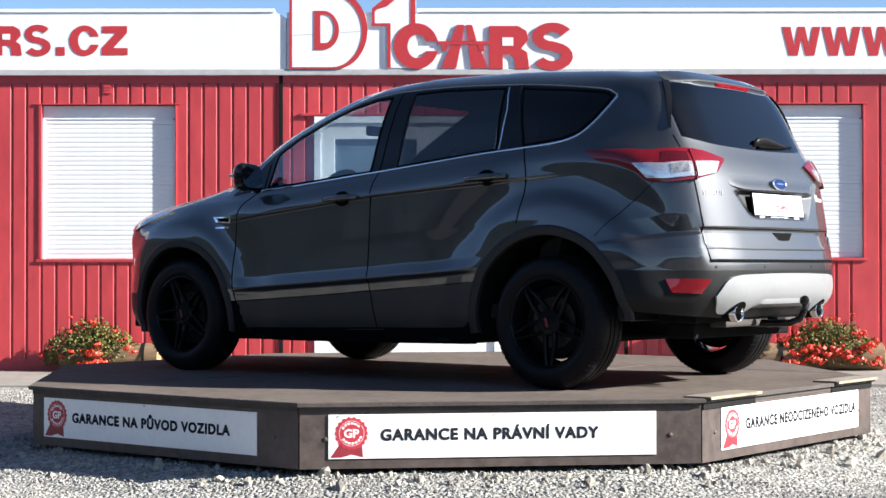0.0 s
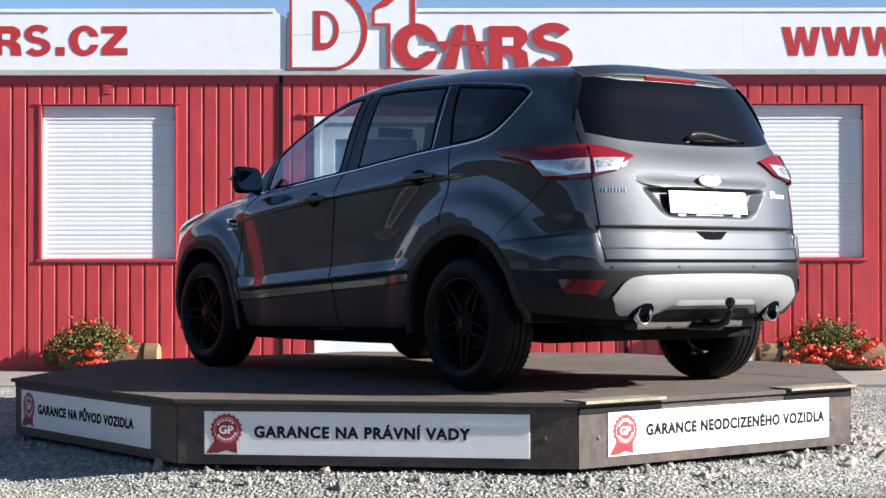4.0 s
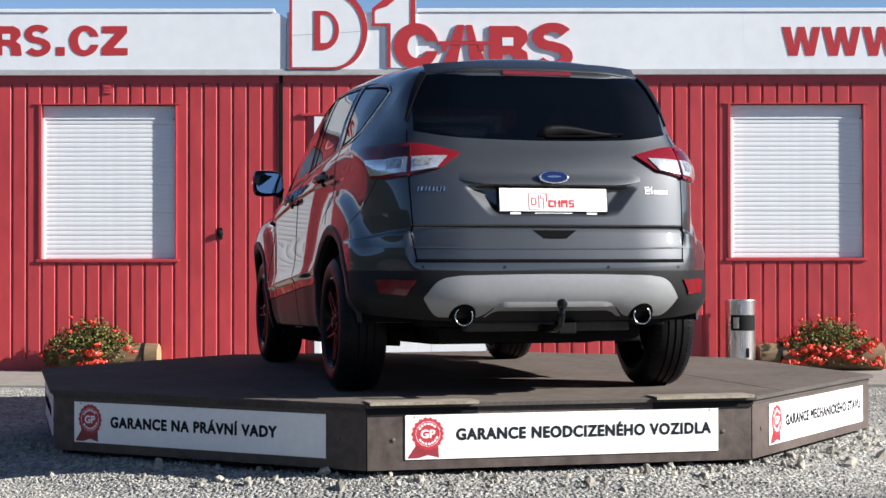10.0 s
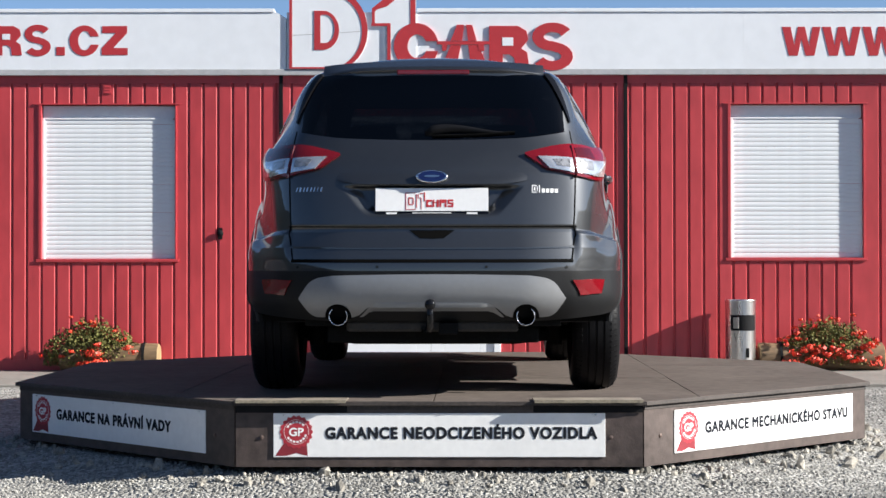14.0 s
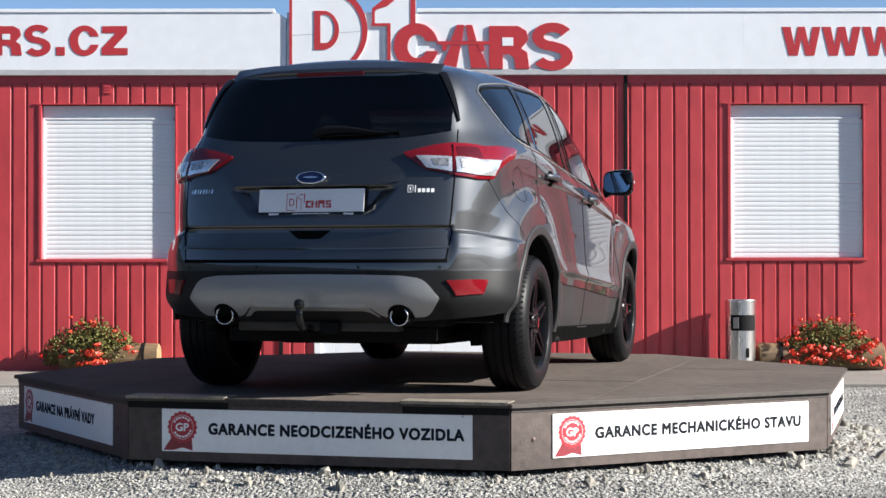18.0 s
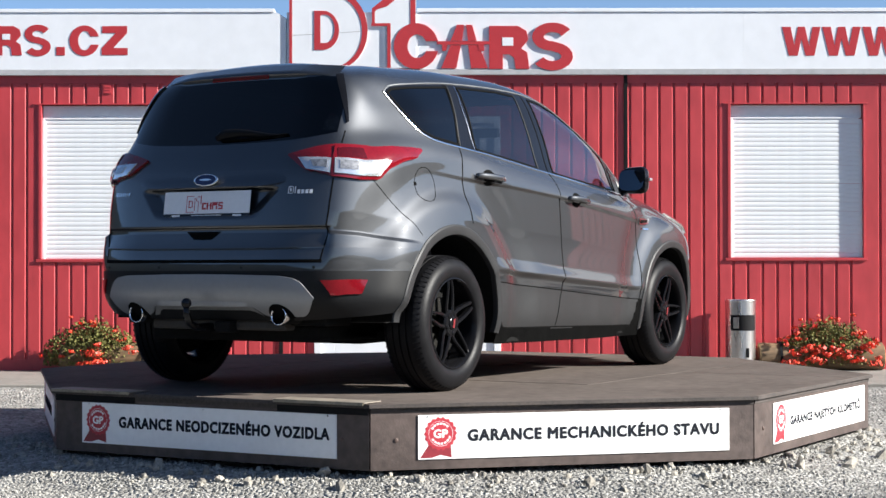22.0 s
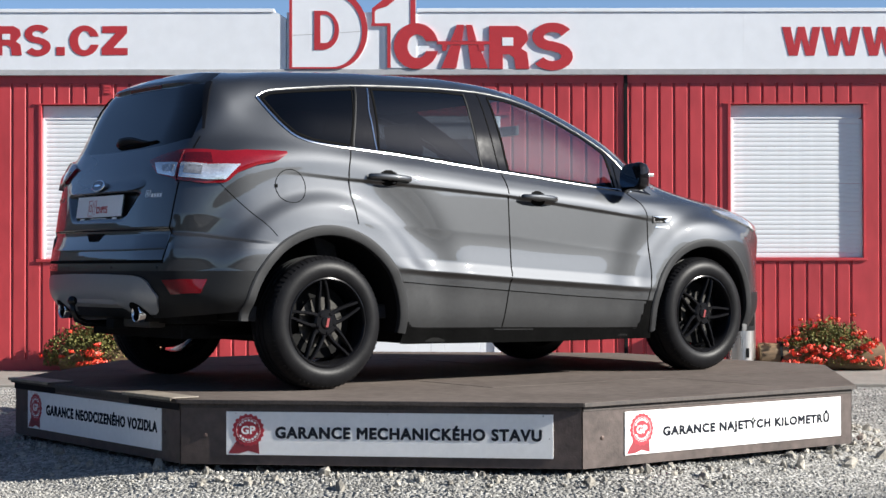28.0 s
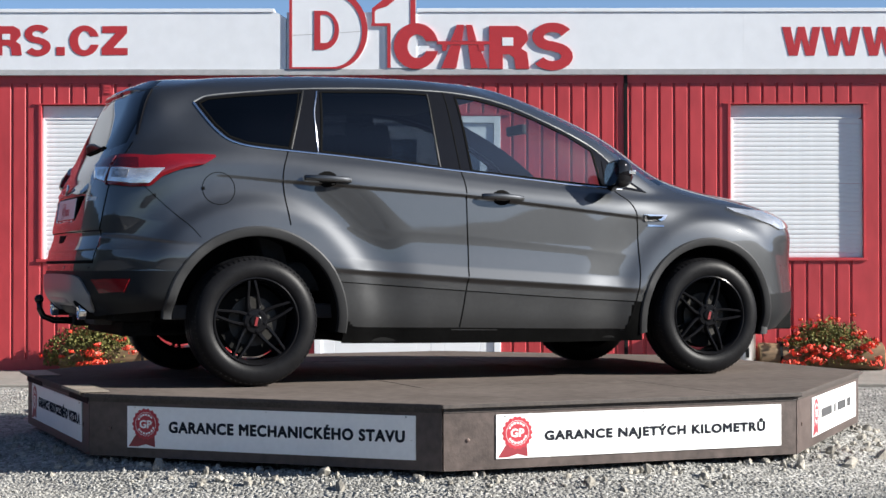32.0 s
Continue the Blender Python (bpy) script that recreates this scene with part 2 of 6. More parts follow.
def build_wall():
    bm = bmesh.new()
    head = wz(147)
    cols = [X0, WIN_L[0], WIN_L[1], DOOR[0], DOOR[1], WIN_R[0], WIN_R[1], X1]
    base = wz(636)
    for i in range(7):
        a, b = cols[i], cols[i + 1]
        hole = {1: WIN_L, 3: DOOR, 5: WIN_R}.get(i)
        if hole:
            if hole is not DOOR:
                wall_piece(bm, a, b, base, hole[2])
            wall_piece(bm, a, b, hole[3], head)
        else:
            wall_piece(bm, a, b, base, head)
    add_box(bm, X0, X1, WALL_Y - 0.004, WALL_Y + 0.03, head, WALL_TOP + 0.002)
    add_box(bm, X0, DOOR[0], WALL_Y - 0.006, WALL_Y + 0.12, 0.0, base)
    add_box(bm, DOOR[1], X1, WALL_Y - 0.006, WALL_Y + 0.12, 0.0, base)
    wall = tagged(link_mesh("wall_front", bm, M_RED), "red painted ribbed sheet metal wall of a sales office", "wall", kind="structure")
    for a, b, w in ((494, 501, 0), (1104.5, 1111, 0)):
        part("joint_strip", box_bm(wx(a), wx(b), WALL_Y - 0.012, WALL_Y + 0.01, wz(640), WALL_TOP + 0.001, 0.002), M_BLACK, wall, "black upright joint strip between wall modules")
    bm = bmesh.new()
    for k in range(4):
        add_box(bm, wx(182), wx(197), WALL_Y - 0.008, WALL_Y, wz(151 + 4.6 * k), wz(149 + 4.6 * k))
    part("vent_grille", bm, M_REDTRIM, wall)
    # back, sides and roof close the building
    for nm, bx in (("wall_back", (X0, X1, 11.0, 11.12, 0, FASCIA_TOP - 0.2)), ("wall_west", (X0 - 0.12, X0, WALL_Y, 11.12, 0, FASCIA_TOP - 0.2)),
                   ("wall_east", (X1, X1 + 0.12, WALL_Y, 11.12, 0, FASCIA_TOP - 0.2))):
        tagged(link_mesh(nm, box_bm(*bx), M_RED), "plain red painted outer wall of the office", "wall", kind="structure")
    tagged(link_mesh("roof", box_bm(X0, X1, WALL_Y + 0.09, 11.1, FASCIA_TOP - 0.3, FASCIA_TOP - 0.2), M_GREYSTRIP), "flat grey roof behind the white sign band", "roof", kind="structure")
    return wall


wall = build_wall()


def build_fascia():
    y0, y1 = WALL_Y - 0.035, WALL_Y + 0.08
    z0, z1 = wz(123), FASCIA_TOP
    f = tagged(empty("sign_band", pose(0, y0, z0)), "long white sheet sign band above the red wall", "sign band", kind="structure")
    def span(a, b, chamfer):
        bm = bmesh.new()
        pts = [(wx(a), 0), (wx(b), 0), (wx(b), z1 - z0 - (0.05 if chamfer else 0)), (wx(b) - (0.08 if chamfer else 0.0), z1 - z0), (wx(a), z1 - z0)]
        if not chamfer:
            pts = [(wx(a), 0), (wx(b), 0), (wx(b), z1 - z0), (wx(a), z1 - z0)]
        prism(bm, pts, lambda a, b, d: (a, d, b), 0, y1 - y0)
        part("sheet_panel", bm, M_WHITE, f)
    edges = [-1000, -420, 90, 507]
    for a, b in zip(edges, edges[1:]):
        span(a + 0.15, b, b == 507)
    edges = [508, 740, 1316, 1900, 2600]
    for a, b in zip(edges, edges[1:]):
        span(a + 0.15, b, False)
    part("gutter_strip", box_bm(X0, X1, -0.008, y1 - y0 - 0.06, -0.052, -0.002, 0.004), M_GREYSTRIP, f, "grey metal edge strip under the band")
    part("cap_strip", box_bm(X0, wx(486), -0.008, y1 - y0 + 0.02, z1 - z0 + 0.001, z1 - z0 + 0.034, 0.004), M_WHITE, f)
    part("cap_strip", box_bm(wx(738), X1, -0.008, y1 - y0 + 0.02, z1 - z0 + 0.001, z1 - z0 + 0.034, 0.004), M_WHITE, f)
    return f


fascia = build_fascia()
FY = WALL_Y - 0.035


def wall_axis(a, b, d):
    return (wx(a), FY - d, wz(b))


def half_round(x0, x1, y0, y1, n=20, flat=0.35):
    """Outline with a straight left side and a bowed right side."""
    cx = x0 + (x1 - x0) * flat
    cy, ry = (y0 + y1) / 2, (y1 - y0) / 2
    pts = [(x0, y1), (x0, y0)]
    for k in range(n + 1):
        a = -math.pi / 2 + math.pi * k / n
        pts.append((cx + (x1 - cx) * math.cos(a), cy + ry * math.sin(a)))
    return pts


def ellipse(cx, cy, rx, ry, n=28, a0=0.0, a1=360.0):
    return [(cx + rx * math.cos(radians(a0 + (a1 - a0) * k / n)), cy + ry * math.sin(radians(a0 + (a1 - a0) * k / n))) for k in range(n + (0 if a1 - a0 == 360 else 1))]


def open_ring(bm, outer, inner, top, bottom, d0, d1):
    """A thick ring, open to the right between two levels."""
    n, lines = 40, []
    for cx, cy, rx, ry in (outer, inner):
        a0, a1 = math.asin((bottom - cy) / ry), math.asin((cy - top) / ry)
        lines.append([(cx + rx * math.cos(t), cy + ry * math.sin(t)) for t in [a0 + (2 * math.pi - a1 - a0) * k / n for k in range(n + 1)]])
    strip_prism(bm, *lines, wall_axis, d0, d1)


def build_logo_sign():
    s = tagged(empty("roof_sign", pose(0, 0, 0)), "large white and red sign of emblem and letters above the sign band", "sign")
    bm = bmesh.new()
    o = half_round(514, 650, -12, 121, flat=0.6)
    prism(bm, o, wall_axis, 0.001, 0.014)
    part("emblem_panel", bm, M_WHITE, s)
    bm = bmesh.new()
    ring_prism(bm, half_round(513, 651.5, -13, 122.5, flat=0.6), half_round(518, 641.5, -7, 119.5, flat=0.57), wall_axis, 0.0145, 0.017)
    part("emblem_border", bm, M_SIGNRED, s)
    bm = bmesh.new()
    ring_prism(bm, half_round(557, 601, 20, 89), half_round(568, 593, 27, 77), wall_axis, 0.0145, 0.018)
    part("emblem_core", bm, M_SIGNRED, s)
    bm = bmesh.new()
    prism(bm, [(692, 121), (692, 48), (659, 48), (659, 18), (672, 8), (686, -3), (693, -14), (737, -14), (737, 121)], wall_axis, 0.001, 0.012)
    part("emblem_bar", bm, M_WHITE, s)
    bm = bmesh.new()
    prism(bm, [(686, 121), (686, 47), (658, 47), (658, 42), (692, 42), (692, 121)], wall_axis, 0.0125, 0.015)
    prism(bm, [(727, 50), (727, -14), (736, -14), (736, 50)], wall_axis, 0.0125, 0.015)
    prism(bm, [(659, 42), (659, 16), (670, 7), (684, -4), (691, -14), (704, -14), (698, 2), (686, 12), (669, 17), (664, 22), (664, 42)], wall_axis, 0.0125, 0.015)
    part("emblem_border", bm, M_SIGNRED, s)
    for q in ([(516, 63), (556, 61.2), (556, 62.2), (516, 64)], [(602, 58.5), (640, 56), (640, 57), (602, 59.5)]):
        part("panel_crack", prism(bmesh.new(), q, wall_axis, 0.0135, 0.0146), M_GREYSTRIP, s)
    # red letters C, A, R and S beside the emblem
    bm = bmesh.new()
    open_ring(bm, (737, 82.5, 39.5, 40.5), (739, 83, 17, 21), 73.5, 91.5, 0.0005, 0.0175)
    part("open_ring", bm, M_SIGNRED, s)
    for q in ([(809, 45), (822, 45), (818, 73), (798, 73)], [(825, 45), (836, 45), (844, 73), (829, 73)],
              [(798, 81), (816, 81), (808, 122), (781, 122)], [(829, 81), (848, 81), (864, 122), (834, 122)]):
        bm = prism(bmesh.new(), q, wall_axis, 0.001, 0.012)
        part("lane_block", bm, M_SIGNRED, s)
    bm = prism(bmesh.new(), [(774, 74), (866, 74), (866, 79), (857, 80), (857, 91), (848, 91), (846, 80), (792, 80), (790, 91), (783, 91), (783, 80), (774, 79)], wall_axis, 0.001, 0.014)
    part("bridge_block", bm, M_SIGNRED, s)
    # Draws the letter R (kind 0) or S (kind 1).
    def letter_shape(x0, x1, y0, y1, parent, axis, d0, d1, kind):
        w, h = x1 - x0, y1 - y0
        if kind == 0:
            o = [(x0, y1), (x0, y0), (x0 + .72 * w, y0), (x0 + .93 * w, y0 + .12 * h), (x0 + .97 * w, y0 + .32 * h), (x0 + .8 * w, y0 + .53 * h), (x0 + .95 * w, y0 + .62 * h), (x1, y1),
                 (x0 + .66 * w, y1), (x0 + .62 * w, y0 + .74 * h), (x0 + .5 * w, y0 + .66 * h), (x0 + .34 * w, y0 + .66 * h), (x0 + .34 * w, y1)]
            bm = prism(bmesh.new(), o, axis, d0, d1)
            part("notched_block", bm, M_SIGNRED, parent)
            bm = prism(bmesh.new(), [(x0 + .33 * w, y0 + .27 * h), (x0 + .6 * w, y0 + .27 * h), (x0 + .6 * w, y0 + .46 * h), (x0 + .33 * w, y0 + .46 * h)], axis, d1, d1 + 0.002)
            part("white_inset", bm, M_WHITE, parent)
        else:
            c = []
            for k in range(33):
                t = k / 32
                a = radians(-25 - 245 * min(1, t * 2)) if t <= .5 else radians(-90 + 245 * (t - .5) * 2)
                cy = y0 + h * (.29 if t <= .5 else .71)
                c.append((x0 + w * .5 + w * .34 * math.cos(a), cy + h * .2 * math.sin(a)))
            L, Rr = [], []
            for k, (a, b) in enumerate(c):
                p, q = c[max(0, k - 1)], c[min(32, k + 1)]
                l = math.hypot(q[0] - p[0], q[1] - p[1]) or 1
                u, v = (q[1] - p[1]) / l * h * .125, -(q[0] - p[0]) / l * h * .10
                L.append((a + u, b + v)), Rr.append((a - u, b - v))
            bm = bmesh.new()
            strip_prism(bm, L, Rr, axis, d0, d1)
            part("curved_block", bm, M_SIGNRED, parent)
    letter_shape(866, 937, 47, 123, s, wall_axis, 0.001, 0.012, 0)
    letter_shape(940, 1016, 42, 125, s, wall_axis, 0.001, 0.012, 1)
    w = tagged(empty("band_lettering"), "flat red lettering fixed on the white sign band", "lettering")
    letter_shape(-12, 40, 46, 98, w, wall_axis, 0.001, 0.003, 0)
    letter_shape(44, 92, 44, 99, w, wall_axis, 0.001, 0.003, 1)
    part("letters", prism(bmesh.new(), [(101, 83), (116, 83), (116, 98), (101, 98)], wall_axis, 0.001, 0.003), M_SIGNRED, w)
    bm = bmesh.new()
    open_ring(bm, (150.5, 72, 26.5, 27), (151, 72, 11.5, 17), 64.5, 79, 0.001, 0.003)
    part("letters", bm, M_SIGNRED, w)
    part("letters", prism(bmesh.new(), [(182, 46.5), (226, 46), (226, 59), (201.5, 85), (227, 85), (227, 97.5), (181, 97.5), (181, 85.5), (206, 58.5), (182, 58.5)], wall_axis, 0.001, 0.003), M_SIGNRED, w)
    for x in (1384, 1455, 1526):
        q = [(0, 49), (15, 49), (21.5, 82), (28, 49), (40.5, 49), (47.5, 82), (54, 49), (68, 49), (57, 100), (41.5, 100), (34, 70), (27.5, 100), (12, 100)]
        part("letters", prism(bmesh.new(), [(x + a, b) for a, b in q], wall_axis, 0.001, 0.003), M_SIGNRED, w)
    # the band's further letters, past the view
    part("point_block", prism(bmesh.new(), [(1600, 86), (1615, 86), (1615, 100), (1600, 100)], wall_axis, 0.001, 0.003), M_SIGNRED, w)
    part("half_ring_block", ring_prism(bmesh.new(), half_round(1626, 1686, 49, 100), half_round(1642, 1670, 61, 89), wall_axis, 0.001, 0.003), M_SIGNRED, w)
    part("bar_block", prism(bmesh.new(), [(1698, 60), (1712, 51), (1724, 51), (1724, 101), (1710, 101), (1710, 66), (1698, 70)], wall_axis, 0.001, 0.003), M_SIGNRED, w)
    return s


logo = build_logo_sign()


def build_window(name, w):
    x0, x1, z0, z1 = w
    win = tagged(empty(name, pose((x0 + x1) / 2, WALL_Y, z0)), "office window closed by a white roller shutter", "window", kind="structure")
    ox, W, Hh = -(x1 - x0) / 2, x1 - x0, z1 - z0
    f = 0.045
    bm = bmesh.new()
    add_box(bm, ox, ox + f * 0.6, -0.01, 0.10, 0, Hh, 0.003)
    add_box(bm, -ox - f * 0.35, -ox, -0.01, 0.10, 0, Hh, 0.003)
    part("window_frame", bm, M_REDTRIM, win)
    part("shutter_box", box_bm(ox + f * 0.6, -ox - f * 0.35, 0.052, 0.10, Hh - 0.115, Hh - 0.004, 0.004), M_SHUTTER, win, "white roller shutter box")
    part("box_edge", box_bm(ox + f * 0.6, -ox - f * 0.9, 0.028, 0.05, Hh - 0.128, Hh - 0.112, 0.003), M_SHUTTER, win)
    part("guide_rail", box_bm(ox + f * 0.6, ox + f * 1.1, 0.021, 0.057, 0.0, Hh - 0.13, 0.003), M_SHUTTER, win)
    part("guide_rail", box_bm(-ox - f * 0.85, -ox - f * 0.35, 0.021, 0.057, 0.0, Hh - 0.13, 0.003), M_SHUTTER, win)
    me = None
    rnd = random.Random(11)
    n = 30
    h = (Hh - 0.13) / n
    for k in range(n):
        if me is None:
            bm = bmesh.new()
            prof = [(0.0, 0.0362), (0.06, 0.0346), (0.2, 0.0335), (0.45, 0.0330), (0.7, 0.0334), (0.88, 0.0343), (0.955, 0.0350), (0.97, 0.0362), (1.0, 0.0362)]
            a = [bm.verts.new((ox + f, y, h * t)) for t, y in prof]
            b = [bm.verts.new((-ox - f * 0.8, y, h * t)) for t, y in prof]
            for i in range(len(prof) - 1):
                bm.faces.new((a[i], b[i], b[i + 1], a[i + 1]))
            s = part("slat", bm, M_SHUTTER, win, smooth=False)
            me = s.data
        else:
            s = new("slat", me)
            s.parent = win
        s.location = (0, 0, 0.001 + k * h)
        s.rotation_euler = (radians(rnd.gauss(0, 0.8)), 0, 0)
    part("sill", box_bm(ox - 0.02, -ox + 0.02, -0.014, 0.1, -0.028, -0.002, 0.004), M_REDTRIM, win, "red metal window sill")
    part("head_flashing", box_bm(ox - 0.04, -ox + 0.03, -0.012, 0.02, Hh + 0.001, Hh + 0.013, 0.002), M_REDTRIM, win)
    return win


build_window("window_1", WIN_L)
build_window("window_2", WIN_R)


def build_entrance():
    x0, x1, z0, z1 = DOOR
    d = tagged(empty("door_1", pose(x0, WALL_Y, z0)), "white framed glazed double entrance door", "door", kind="structure")
    W, Hh, mid = x1 - x0, z1 - z0, wx(762) - x0
    bm = bmesh.new()
    for bx in ((0, 0.06, 0, Hh), (W - 0.06, W, 0, Hh), (0.06, W - 0.06, Hh - 0.06, Hh)):
        add_box(bm, bx[0], bx[1], -0.015, 0.09, bx[2], bx[3], 0.004)
    part("door_frame", bm, M_WHITE, d)
    for a, b in ((0.062, mid - 0.001), (mid + 0.001, W - 0.062)):
        bm = bmesh.new()
        s = 0.12
        for bx in ((a, a + s, 0.01, Hh - 0.062), (b - s, b, 0.01, Hh - 0.062), (a + s, b - s, 0.01, 0.42), (a + s, b - s, Hh - 0.2, Hh - 0.062)):
            add_box(bm, bx[0], bx[1], 0.0, 0.06, bx[2], bx[3], 0.004)
        leaf = part("door_leaf", bm, M_WHITE, d)
        part("glass_pane", box_bm(a + s, b - s, 0.025, 0.035, 0.42, Hh - 0.2), M_GLASSDARK, leaf, "dark reflecting door pane")
    part("door_back", box_bm(0.06, W - 0.06, 0.10, 0.12, 0, Hh), M_BLACK, d)
    part("canopy", box_bm(-0.12, W + 0.08, -0.018, 0.02, Hh + 0.002, Hh + 0.03, 0.005), M_REDTRIM, d, "thin red rain canopy over the door")
    tagged(link_mesh("door_step", box_bm(x0 - 0.1, x1 + 0.1, WALL_Y - 0.45, WALL_Y - 0.008, 0.0, 0.03, 0.006), M_CONC), "low concrete doorstep", "step", kind="structure")


build_entrance()


def build_wall_vent():
    v = tagged(empty("wall_vent", pose(wx(189.5), WALL_Y, wz(166))), "small red louvred vent plate on the wall", "vent")
    w, h = 13 * PX, 22 * PX
    part("vent_plate", box_bm(-w / 2, w / 2, -0.006, 0.0, 0, h, 0.001), M_REDTRIM, v)
    for k in range(4):
        bm = bmesh.new()
        z = h * (0.10 + 0.23 * k)
        prism(bm, [(-0.006, z), (-0.0095, z), (-0.006, z + h * 0.15)], lambda a, b, d: (d, a, b), -w * 0.4, w * 0.4)
        part("louvre", bm, M_REDTRIM, v)


build_wall_vent()


def build_knob():
    k = tagged(empty("door_knob", pose(wx(390), WALL_Y, wz(413))), "small black latch knob on the red wall", "knob")
    bm = bmesh.new()
    lathe(bm, [(0.012, 0), (0.012, 0.010), (0.026, 0.012), (0.029, 0.018), (0.022, 0.026), (0.002, 0.028)], 14, lambda x, y, h: (x, -h, y))
    part("knob", bm, M_BLACK, k, smooth=True)
    part("plate", box_bm(-0.02, 0.02, -0.006, 0, -0.05, 0.05, 0.002), M_BLACK, k)


build_knob()


def build_bin():
    b = tagged(empty("litter_bin", pose(wx(1310) * 0.988, WALL_Y - 0.185, 0.02)), "brushed steel litter bin with ashtray opening", "bin")
    r, h = 0.131, 0.615
    bm = bmesh.new()
    lathe(bm, [(r * 0.96, 0.0), (r * 0.96, 0.03), (r, 0.035), (r, h - 0.012), (r - 0.004, h), (r - 0.02, h), (r - 0.02, h - 0.05), (0.01, h - 0.05)], 40, lambda x, y, z: (x, y, z))
    part("body", bm, M_STEEL, b, smooth=False)
    bm = bmesh.new()
    n = 14
    rr = r + 0.003
    a = [[bm.verts.new((rr * math.sin(t), -rr * math.cos(t), z)) for t in [radians(-52 + 104 * k / n + 4) for k in range(n + 1)]] for z in (h - 0.265, h - 0.13)]
    for k in range(n):
        bm.faces.new((a[0][k], a[0][k + 1], a[1][k + 1], a[1][k]))
    part("opening", bm, M_BLACK, b, "black rubber framed opening", smooth=True)
    bm = bmesh.new()
    a = [[bm.verts.new((rr * 1.02 * math.sin(t), -rr * 1.02 * math.cos(t), z)) for t in [radians(-36 + 22 * k / 4) for k in range(5)]] for z in (h - 0.245, h - 0.15)]
    for k in range(4):
        bm.faces.new((a[0][k], a[0][k + 1], a[1][k + 1], a[1][k]))
    part("ash_plate", bm, M_STEEL, b)
    part("sticker", box_bm(0.028, 0.052, -rr - 0.004, -rr + 0.01, 0.12, 0.2, 0.001), M_BLACK, b)
    bm = bmesh.new()
    lathe(bm, [(r + 0.002, h - 0.02), (r + 0.004, h - 0.015), (r + 0.004, h - 0.006), (r + 0.002, h)], 40, lambda x, y, z: (x, y, z), closed=True)
    part("rim", bm, M_STEEL, b, smooth=True)


build_bin()


def build_planter(x0, x1, y, seed, spread, strap, heads, shift):
    rnd = random.Random(seed)
    cx = (x0 + x1) / 2
    p = tagged(empty("log_planter", pose(cx, y, 0.02)), "hollowed log planter of weathered wood", "planter", group="log planters by the wall")
    L = (x1 - x0) / 2
    r = 0.12
    bm = bmesh.new()
    seg = 22
    rings = []
    for i in range(9):
        x = -L + 2 * L * i / 8
        rings.append([bm.verts.new((x, (r + 0.008 * noise.noise((x * 6, k * 0.9, seed))) * math.cos(2 * math.pi * k / seg),
                                    r + (r + 0.008 * noise.noise((x * 6, k * 0.9, seed + 4))) * math.sin(2 * math.pi * k / seg))) for k in range(seg)])
    for a, b in zip(rings, rings[1:]):
        for k in range(seg):
            bm.faces.new((a[k], a[(k + 1) % seg], b[(k + 1) % seg], b[k]))
    part("log", bm, M_LOG, p, smooth=True)
    for sgn in (-1, 1):
        bm = bmesh.new()
        lathe(bm, [(r * 0.97, 0.0), (r * 0.9, 0.006), (0.005, 0.007)], seg, lambda a, b, h, s=sgn: (s * (L + h), a, r + b))
        part("cut_end", bm, M_LOGEND, p, "pale sawn log end")
    bm = bmesh.new()
    lathe(bm, [(r + 0.006, -0.012), (r + 0.010, -0.012), (r + 0.010, 0.012), (r + 0.006, 0.012)], 26, lambda a, b, h: (strap + h, a, r + b), closed=True)
    part("strap", bm, M_BLACK, p, "dark band round the log", smooth=False)
    # geraniums
    g = tagged(empty("geranium", pose(cx + shift, y, 0.02 + r * 1.6)), "bushy geranium with bright red flower heads in a log", "flowers", group="geraniums in log planters")
    bm = bmesh.new()
    for i in range(46):
        a, q = rnd.uniform(0, 6.28), rnd.random()
        tip = Vector((spread * math.cos(a) * q, 0.14 * math.sin(a) * q - 0.02, 0.30 * (1 - 0.75 * q * q) * rnd.uniform(0.6, 1.1) - 0.06))
        base = Vector((tip.x * 0.45, tip.y * 0.3, -0.06))
        d = (tip - base).cross(Vector((0, 1, 0))).normalized() * 0.003
        e = Vector((0, 0.003, 0))
        f = [bm.verts.new(v) for v in (base - d, base + d, tip + d * 0.5, tip - d * 0.5)]
        bm.faces.new(f)
        f = [bm.verts.new(v) for v in (base - e, base + e, tip + e * 0.5, tip - e * 0.5)]
        bm.faces.new(f)
    part("stems", bm, M_LEAF, g)
    bm = bmesh.new()
    def leaf(c, s, nrm):
        t = nrm.orthogonal().normalized()
        t.rotate(Matrix.Rotation(rnd.uniform(0, 6.28), 3, nrm))
        u = nrm.cross(t)
        ring = [bm.verts.new(c + s * (1 + 0.16 * math.cos(k * 3.5)) * (t * math.cos(k * 2 * math.pi / 7) + u * math.sin(k * 2 * math.pi / 7)) + nrm * s * 0.22) for k in range(7)]
        m = bm.verts.new(c)
        for k in range(7):
            bm.faces.new((m, ring[k], ring[(k + 1) % 7]))
    for i in range(6400):
        a, q = rnd.uniform(0, 6.28), rnd.random() ** 0.6
        top = 0.31 * (1 - 0.8 * q * q) * (0.75 + 0.45 * noise.noise((a * 2, q * 3, seed)))
        z = rnd.uniform(-0.14 if q > 0.6 else 0.0, max(0.02, top))
        c = Vector((spread * 1.05 * math.cos(a) * q, 0.145 * math.sin(a) * q - 0.02, z))
        nrm = Vector((rnd.gauss(0, 0.6), rnd.gauss(-0.5, 0.5), rnd.gauss(0.5, 0.4))).normalized()
        leaf(c, rnd.uniform(0.004, 0.0115), nrm)
    tagged(part("foliage", bm, M_LEAF, g), kind="stuff")
    bm = bmesh.new()
